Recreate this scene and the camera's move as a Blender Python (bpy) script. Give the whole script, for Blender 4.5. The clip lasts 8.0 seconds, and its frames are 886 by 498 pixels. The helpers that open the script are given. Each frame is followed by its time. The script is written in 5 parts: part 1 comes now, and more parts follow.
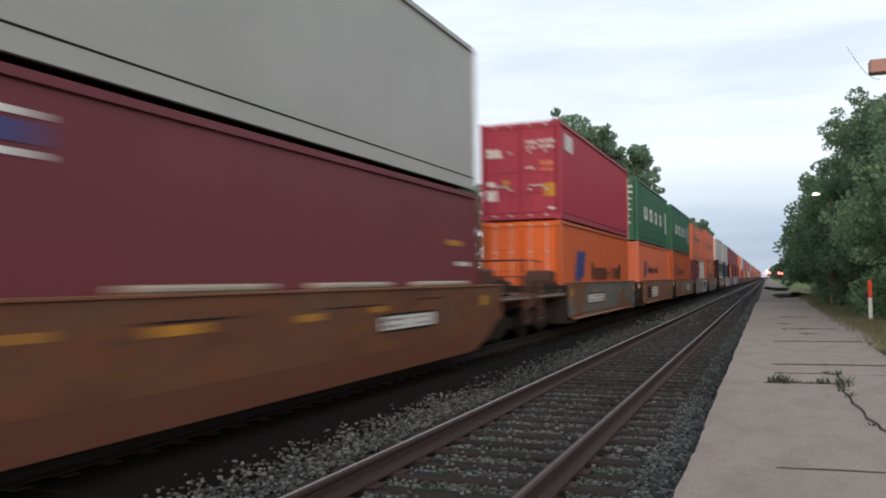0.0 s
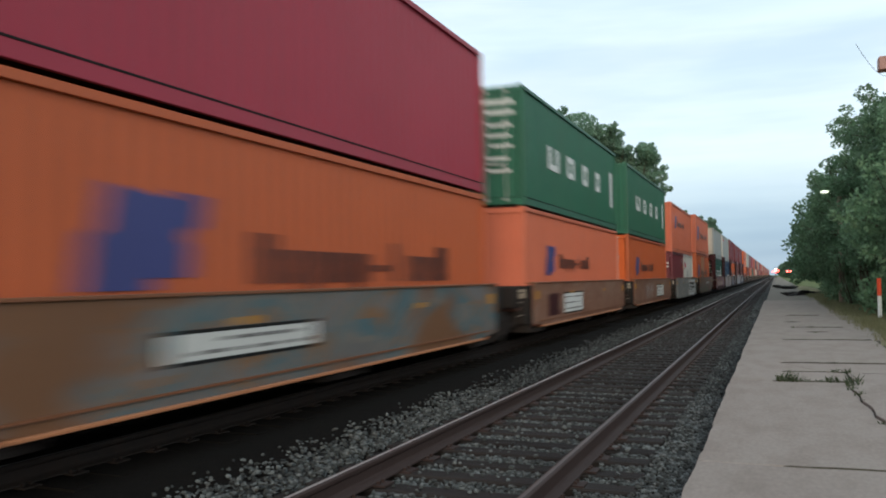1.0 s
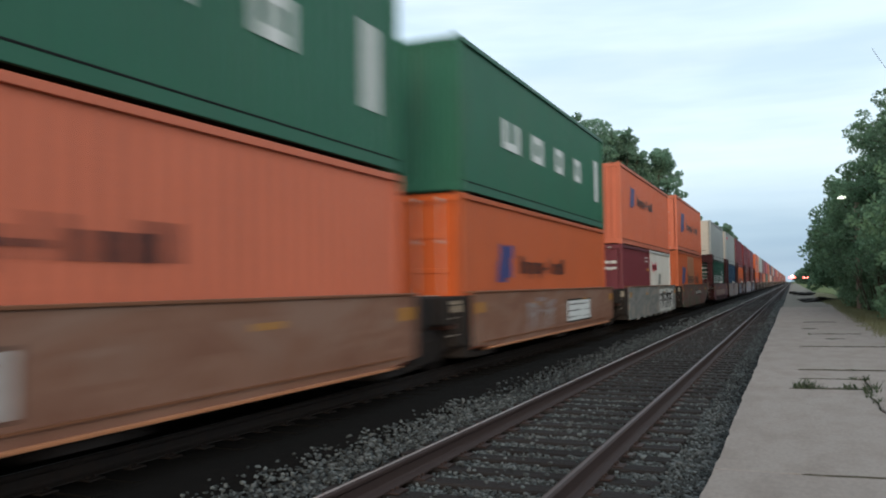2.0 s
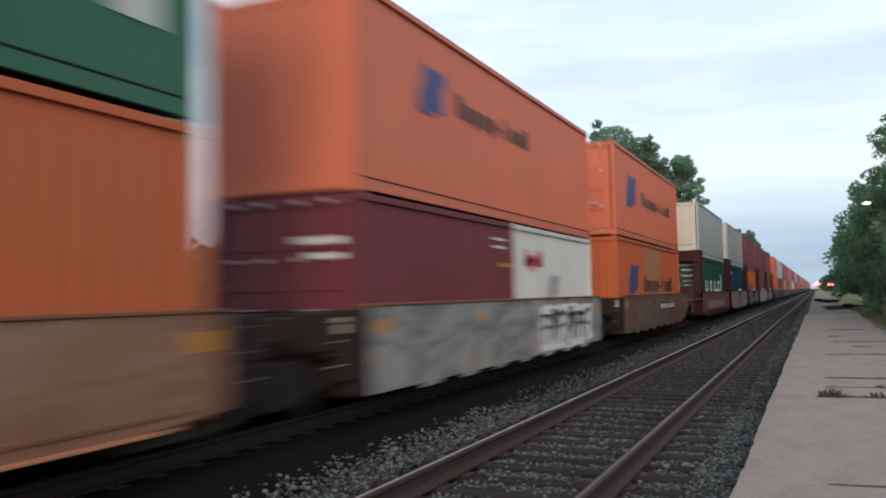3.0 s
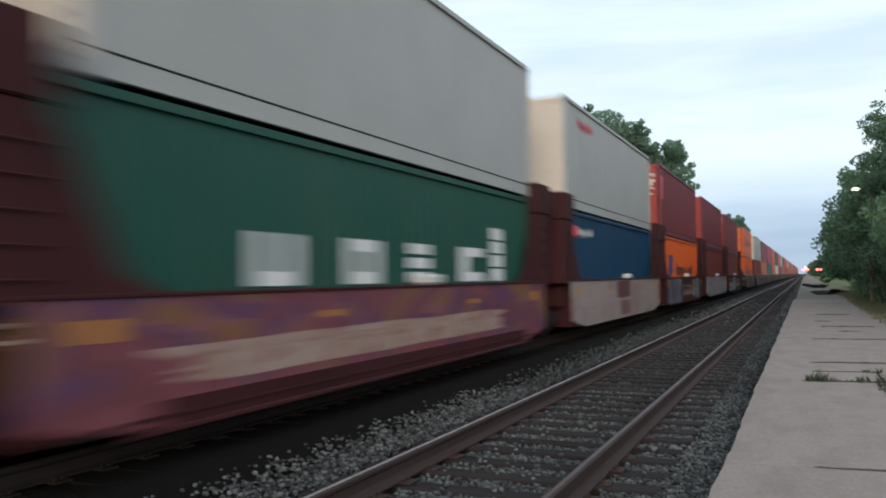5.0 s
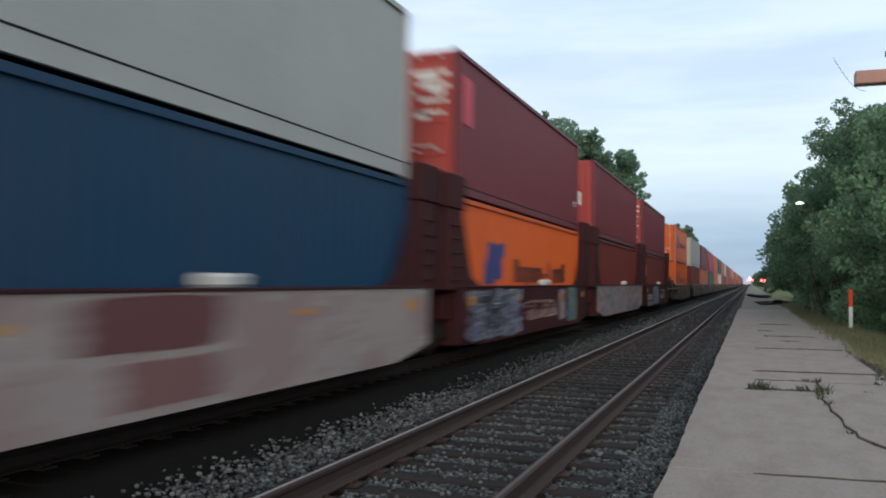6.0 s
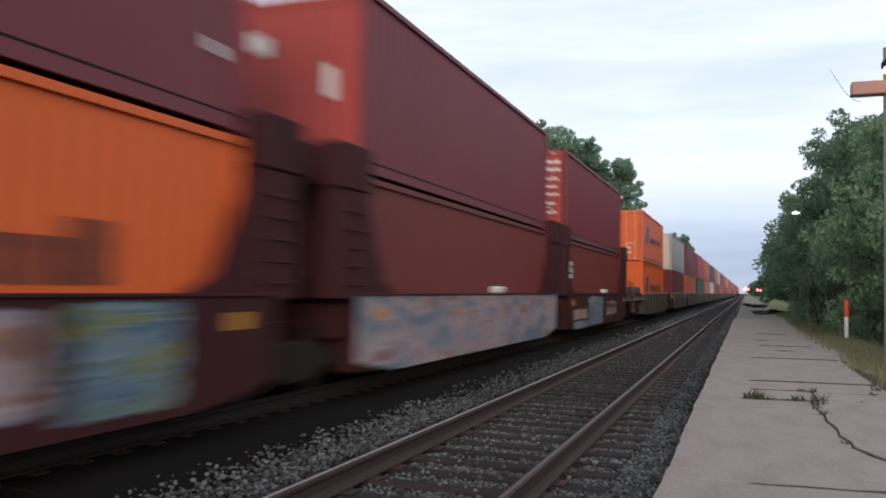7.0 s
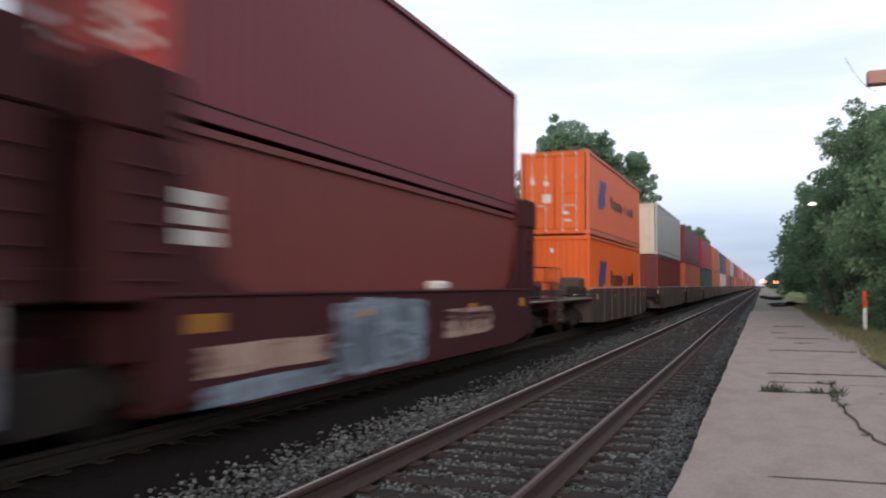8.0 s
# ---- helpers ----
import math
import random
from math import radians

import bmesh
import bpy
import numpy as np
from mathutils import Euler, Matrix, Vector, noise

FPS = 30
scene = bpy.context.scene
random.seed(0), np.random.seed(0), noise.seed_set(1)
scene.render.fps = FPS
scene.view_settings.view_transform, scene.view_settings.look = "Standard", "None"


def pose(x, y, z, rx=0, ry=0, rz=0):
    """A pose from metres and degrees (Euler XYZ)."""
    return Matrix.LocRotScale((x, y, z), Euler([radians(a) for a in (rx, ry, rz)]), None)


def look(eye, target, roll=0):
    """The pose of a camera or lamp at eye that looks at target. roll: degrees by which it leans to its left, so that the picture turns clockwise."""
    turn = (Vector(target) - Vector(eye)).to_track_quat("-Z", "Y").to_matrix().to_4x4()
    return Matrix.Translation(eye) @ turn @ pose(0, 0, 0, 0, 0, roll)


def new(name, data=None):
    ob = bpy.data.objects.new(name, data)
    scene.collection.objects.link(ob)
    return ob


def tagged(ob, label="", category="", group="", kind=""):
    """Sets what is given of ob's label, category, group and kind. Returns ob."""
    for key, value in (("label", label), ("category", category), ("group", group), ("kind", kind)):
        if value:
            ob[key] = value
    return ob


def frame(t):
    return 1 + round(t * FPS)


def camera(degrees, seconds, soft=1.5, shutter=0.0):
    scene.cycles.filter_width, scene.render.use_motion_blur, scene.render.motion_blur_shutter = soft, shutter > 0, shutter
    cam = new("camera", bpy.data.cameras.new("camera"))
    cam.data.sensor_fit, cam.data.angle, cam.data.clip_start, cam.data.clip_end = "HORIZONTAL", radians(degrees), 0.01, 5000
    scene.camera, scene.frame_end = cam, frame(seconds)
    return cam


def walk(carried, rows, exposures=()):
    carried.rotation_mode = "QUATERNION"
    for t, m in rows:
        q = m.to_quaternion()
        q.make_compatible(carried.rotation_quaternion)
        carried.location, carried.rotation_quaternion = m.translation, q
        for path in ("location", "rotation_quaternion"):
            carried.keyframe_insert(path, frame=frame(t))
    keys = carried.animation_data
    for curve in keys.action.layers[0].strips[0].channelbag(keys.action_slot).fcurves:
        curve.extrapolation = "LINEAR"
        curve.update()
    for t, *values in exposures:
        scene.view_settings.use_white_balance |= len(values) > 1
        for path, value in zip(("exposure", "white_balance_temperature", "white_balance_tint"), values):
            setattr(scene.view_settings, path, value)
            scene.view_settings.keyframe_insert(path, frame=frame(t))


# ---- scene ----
# ---- camera ----
cam = camera(56.8, 8.0, soft=1.9, shutter=1.0)
EYE = (0.0, 0.0, 1.47)
PATH = [
    (0.0, 21.56, 2.22, 0.74), (0.5, 21.82, 2.15, 0.95), (1.0, 22.07, 2.14, 0.85), (1.5, 22.41, 2.49, 0.92), (1.7, 22.69, 2.49, 0.90),
    (2.8, 24.07, 3.22, 1.07), (3.0, 24.49, 3.23, 1.10), (3.5, 25.39, 3.17, 1.13), (4.0, 24.74, 2.86, 1.12), (4.2, 24.47, 2.79, 1.02),
    (5.3, 23.08, 1.82, 0.38), (5.5, 22.05, 1.95, 0.05), (5.7, 20.96, 2.11, -0.20), (6.0, 20.50, 2.24, -0.49), (6.5, 20.75, 2.60, -0.73),
    (7.0, 20.24, 2.75, -0.90), (7.5, 20.10, 2.81, -0.65), (8.0, 21.27, 2.49, -0.15)]
# the phone's picture drifts in brightness and tint
TINTS = [(0.0, 0.02, 6450, 12), (0.4, 0.0, 6250, 8), (1.0, -0.02, 6100, 2), (1.6, -0.02, 5950, 0), (2.8, 0.0, 6150, 9), (3.5, 0.04, 6100, 9), (4.2, 0.15, 6050, 9),
         (5.3, -0.02, 6050, 6), (5.6, -0.04, 6000, 5), (6.0, -0.12, 5950, 5), (6.5, -0.08, 6150, 4), (7.0, 0.03, 6250, 15), (8.0, 0.12, 6350, 15)]
walk(cam, [(t, pose(*EYE, 90 + pitch, roll, yaw)) for t, yaw, pitch, roll in PATH], TINTS)

# ---- light: a cloudy evening, the low sun behind thin cloud at the viewer's back ----
SUN_ELEVATION, SUN_TURN = radians(12.5), radians(162)
world = bpy.data.worlds.new("evening_sky")
scene.world = world
world.use_nodes = True
wn, wl = world.node_tree.nodes, world.node_tree.links
wn.clear()
sky = wn.new("ShaderNodeTexSky")
sky.sky_type, sky.sun_disc = "NISHITA", False
sky.sun_elevation, sky.sun_rotation = SUN_ELEVATION, SUN_TURN
sky_gain = wn.new("ShaderNodeVectorMath")
sky_gain.operation = "SCALE"
sky_gain.inputs["Scale"].default_value = 0.13
wl.new(sky.outputs[0], sky_gain.inputs[0])
wc = wn.new("ShaderNodeTexCoord")
wm = wn.new("ShaderNodeMapping")
wm.inputs["Scale"].default_value = (1.0, 1.0, 4.5)
wl.new(wc.outputs["Generated"], wm.inputs["Vector"])
cloud = wn.new("ShaderNodeTexNoise")
cloud.inputs["Scale"].default_value, cloud.inputs["Detail"].default_value = 2.6, 5.0
cloud.inputs["Roughness"].default_value = 0.52
wl.new(wm.outputs[0], cloud.inputs["Vector"])
tone = wn.new("ShaderNodeValToRGB")
tone.color_ramp.elements[0].position, tone.color_ramp.elements[1].position = 0.36, 0.66
tone.color_ramp.elements[0].color = (0.79, 0.865, 0.95, 1)
tone.color_ramp.elements[1].color = (0.965, 0.985, 1.01, 1)
wl.new(cloud.outputs["Fac"], tone.inputs["Fac"])
cover = wn.new("ShaderNodeMix")
cover.data_type = "RGBA"
cover.inputs["Factor"].default_value = 0.86
wl.new(sky_gain.outputs[0], cover.inputs["A"])
wl.new(tone.outputs[0], cover.inputs["B"])
height = wn.new("ShaderNodeSeparateXYZ")
wl.new(wc.outputs["Generated"], height.inputs[0])
bank = wn.new("ShaderNodeValToRGB")
bank.color_ramp.interpolation = "EASE"
bank.color_ramp.elements[0].position, bank.color_ramp.elements[0].color = 0.0, (0.50, 0.57, 0.66, 1)
bank.color_ramp.elements[1].position, bank.color_ramp.elements[1].color = 0.19, (1, 1, 1, 1)
wl.new(height.outputs["Z"], bank.inputs["Fac"])
layered = wn.new("ShaderNodeMix")
layered.data_type, layered.blend_type = "RGBA", "MULTIPLY"
layered.inputs["Factor"].default_value = 1.0
wl.new(cover.outputs["Result"], layered.inputs["A"])
wl.new(bank.outputs[0], layered.inputs["B"])
# thin grey streaks of cloud, level over the land
streak_map = wn.new("ShaderNodeMapping")
streak_map.inputs["Scale"].default_value = (1.4, 1.4, 13.0)
streak_map.inputs["Location"].default_value = (0.7, 0.2, 0.35)
wl.new(wc.outputs["Generated"], streak_map.inputs["Vector"])
streak = wn.new("ShaderNodeTexNoise")
streak.inputs["Scale"].default_value, streak.inputs["Detail"].default_value = 1.5, 4.0
streak.inputs["Roughness"].default_value = 0.5
wl.new(streak_map.outputs[0], streak.inputs["Vector"])
streak_tone = wn.new("ShaderNodeValToRGB")
streak_tone.color_ramp.interpolation = "EASE"
streak_tone.color_ramp.elements[0].position, streak_tone.color_ramp.elements[1].position = 0.34, 0.60
streak_tone.color_ramp.elements[0].color = (0.86, 0.885, 0.92, 1)
streak_tone.color_ramp.elements[1].color = (1.02, 1.02, 1.02, 1)
wl.new(streak.outputs["Fac"], streak_tone.inputs["Fac"])
streaked = wn.new("ShaderNodeMix")
streaked.data_type, streaked.blend_type = "RGBA", "MULTIPLY"
streaked.inputs["Factor"].default_value = 1.0
wl.new(layered.outputs["Result"], streaked.inputs["A"])
wl.new(streak_tone.outputs[0], streaked.inputs["B"])
background = wn.new("ShaderNodeBackground")
background.inputs["Strength"].default_value = 1.20
wl.new(streaked.outputs["Result"], background.inputs["Color"])
wout = wn.new("ShaderNodeOutputWorld")
wl.new(background.outputs[0], wout.inputs[0])

sun_data = bpy.data.lights.new("sun", "SUN")
sun_data.energy, sun_data.angle, sun_data.color = 2.3, radians(28), (1.0, 0.80, 0.62)
sun = new("sun", sun_data)
sun.matrix_world = look((0, 0, 0), (-0.30, 0.93, -0.21))


# ---- materials ----
def material(name, colour, rough=0.6, metal=0.0, stain=None, stain_amount=0.35, scale=6.0, grain=60.0, bump=0.1,
             stretch=(1, 1, 1), vary=0.0, spec=0.5, detail=6.0, streaks=0.0):
    """A surface with broad stains, fine grain and fine relief."""
    m = bpy.data.materials.new(name)
    m.use_nodes = True
    n, l = m.node_tree.nodes, m.node_tree.links
    b = n["Principled BSDF"]
    b.inputs["Roughness"].default_value, b.inputs["Metallic"].default_value = rough, metal
    b.inputs["Specular IOR Level"].default_value = spec
    tc = n.new("ShaderNodeTexCoord")
    mp = n.new("ShaderNodeMapping")
    mp.inputs["Scale"].default_value = stretch
    l.new(tc.outputs["Object"], mp.inputs["Vector"])
    broad = n.new("ShaderNodeTexNoise")
    broad.inputs["Scale"].default_value, broad.inputs["Detail"].default_value = scale, detail
    broad.inputs["Roughness"].default_value = 0.62
    l.new(mp.outputs[0], broad.inputs["Vector"])
    fine = n.new("ShaderNodeTexNoise")
    fine.inputs["Scale"].default_value, fine.inputs["Detail"].default_value = grain, 3.0
    l.new(mp.outputs[0], fine.inputs["Vector"])
    ramp = n.new("ShaderNodeValToRGB")
    ramp.color_ramp.elements[0].position, ramp.color_ramp.elements[1].position = 0.42, 0.72
    l.new(broad.outputs["Fac"], ramp.inputs["Fac"])
    amount = n.new("ShaderNodeMath")
    amount.operation = "MULTIPLY"
    amount.inputs[1].default_value = stain_amount
    l.new(ramp.outputs[0], amount.inputs[0])
    mix = n.new("ShaderNodeMix")
    mix.data_type = "RGBA"
    mix.inputs["A"].default_value = (*colour, 1)
    mix.inputs["B"].default_value = (*(stain or [c * 0.55 for c in colour]), 1)
    l.new(amount.outputs[0], mix.inputs["Factor"])
    last = mix.outputs["Result"]
    if streaks:
        sm = n.new("ShaderNodeMapping")
        sm.inputs["Scale"].default_value = (7, 7, 0.35)
        l.new(tc.outputs["Object"], sm.inputs["Vector"])
        sn = n.new("ShaderNodeTexNoise")
        sn.inputs["Scale"].default_value, sn.inputs["Detail"].default_value = 1.0, 5.0
        l.new(sm.outputs[0], sn.inputs["Vector"])
        sr = n.new("ShaderNodeValToRGB")
        sr.color_ramp.elements[0].position, sr.color_ramp.elements[1].position = 0.5, 0.78
        l.new(sn.outputs["Fac"], sr.inputs["Fac"])
        sa = n.new("ShaderNodeMath")
        sa.operation = "MULTIPLY"
        sa.inputs[1].default_value = streaks
        l.new(sr.outputs[0], sa.inputs[0])
        sx = n.new("ShaderNodeMix")
        sx.data_type = "RGBA"
        l.new(sa.outputs[0], sx.inputs["Factor"])
        l.new(last, sx.inputs["A"])
        sx.inputs["B"].default_value = (0.10, 0.06, 0.045, 1)
        last = sx.outputs["Result"]
    hsv = n.new("ShaderNodeHueSaturation")
    l.new(last, hsv.inputs["Color"])
    value = n.new("ShaderNodeMapRange")
    value.inputs["To Min"].default_value, value.inputs["To Max"].default_value = 0.82, 1.18
    l.new(fine.outputs["Fac"], value.inputs["Value"])
    if vary:
        info = n.new("ShaderNodeObjectInfo")
        geo = n.new("ShaderNodeNewGeometry")
        add = n.new("ShaderNodeMath")
        add.operation = "ADD"
        l.new(info.outputs["Random"], add.inputs[0])
        l.new(geo.outputs["Random Per Island"], add.inputs[1])
        wide = n.new("ShaderNodeMapRange")
        wide.inputs["From Max"].default_value = 2.0
        wide.inputs["To Min"].default_value, wide.inputs["To Max"].default_value = 1 - vary, 1 + vary
        l.new(add.outputs[0], wide.inputs["Value"])
        if vary > 0.7:                          # mostly dull pieces and a few pale ones
            curve = n.new("ShaderNodeMath")
            curve.operation = "POWER"
            curve.inputs[1].default_value = 3.0
            half = n.new("ShaderNodeMath")
            half.operation = "MULTIPLY"
            half.inputs[1].default_value = 0.5
            l.new(add.outputs[0], half.inputs[0])
            l.new(half.outputs[0], curve.inputs[0])
            l.new(curve.outputs[0], wide.inputs["Value"])
            wide.inputs["From Max"].default_value = 1.0
            wide.inputs["To Min"].default_value, wide.inputs["To Max"].default_value = 0.35, 3.0
        times = n.new("ShaderNodeMath")
        times.operation = "MULTIPLY"
        l.new(wide.outputs[0], times.inputs[0])
        l.new(value.outputs[0], times.inputs[1])
        l.new(times.outputs[0], hsv.inputs["Value"])
    else:
        l.new(value.outputs[0], hsv.inputs["Value"])
    l.new(hsv.outputs[0], b.inputs["Base Color"])
    if bump:
        bp = n.new("ShaderNodeBump")
        bp.inputs["Strength"].default_value, bp.inputs["Distance"].default_value = bump, 0.01
        l.new(fine.outputs["Fac"], bp.inputs["Height"])
        l.new(bp.outputs[0], b.inputs["Normal"])
    return m


def glow(name, colour, strength):
    m = bpy.data.materials.new(name)
    m.use_nodes = True
    b = m.node_tree.nodes["Principled BSDF"]
    b.inputs["Base Color"].default_value = (*colour, 1)
    b.inputs["Emission Color"].default_value = (*colour, 1)
    b.inputs["Emission Strength"].default_value = strength
    return m


def paint(name, colour, streaks=0.25):
    return material(name, colour, rough=0.5, scale=0.7, grain=25, bump=0.04, stain_amount=0.22, streaks=streaks, spec=0.25)


def tagged_paint(name, base, colours, scale=1.1, cover_from=0.45, stretch=(1, 0.55, 1)):
    """Old paint with sprayed-over patches of several colours."""
    m = paint(name, base, 0.45)
    n, l = m.node_tree.nodes, m.node_tree.links
    b = n["Principled BSDF"]
    under = b.inputs["Base Color"].links[0].from_socket
    tc = n.new("ShaderNodeTexCoord")
    mp = n.new("ShaderNodeMapping")
    mp.inputs["Scale"].default_value = stretch
    l.new(tc.outputs["Object"], mp.inputs["Vector"])
    warp = n.new("ShaderNodeTexNoise")
    warp.inputs["Scale"].default_value, warp.inputs["Detail"].default_value = scale, 2.5
    warp.inputs["Distortion"].default_value = 1.6
    l.new(mp.outputs[0], warp.inputs["Vector"])
    ramp = n.new("ShaderNodeValToRGB")
    ramp.color_ramp.interpolation = "CONSTANT"
    e = ramp.color_ramp.elements
    e[0].position, e[0].color = 0.0, (*colours[0], 1)
    e[1].position, e[1].color = 0.42, (*colours[1 % len(colours)], 1)
    for i, c in enumerate(colours[2:]):
        k = e.new(0.47 + 0.05 * i)
        k.color = (*c, 1)
    l.new(warp.outputs["Fac"], ramp.inputs["Fac"])
    where = n.new("ShaderNodeTexNoise")
    where.inputs["Scale"].default_value, where.inputs["Detail"].default_value = 0.55, 3.0
    l.new(mp.outputs[0], where.inputs["Vector"])
    edge = n.new("ShaderNodeValToRGB")
    edge.color_ramp.elements[0].position, edge.color_ramp.elements[1].position = cover_from, cover_from + 0.05
    l.new(where.outputs["Fac"], edge.inputs["Fac"])
    soft = n.new("ShaderNodeMath")
    soft.operation = "MULTIPLY"
    soft.inputs[1].default_value = 0.85
    l.new(edge.outputs[0], soft.inputs[0])
    mix = n.new("ShaderNodeMix")
    mix.data_type = "RGBA"
    l.new(soft.outputs[0], mix.inputs["Factor"])
    l.new(under, mix.inputs["A"])
    l.new(ramp.outputs[0], mix.inputs["B"])
    l.new(mix.outputs["Result"], b.inputs["Base Color"])
    return m


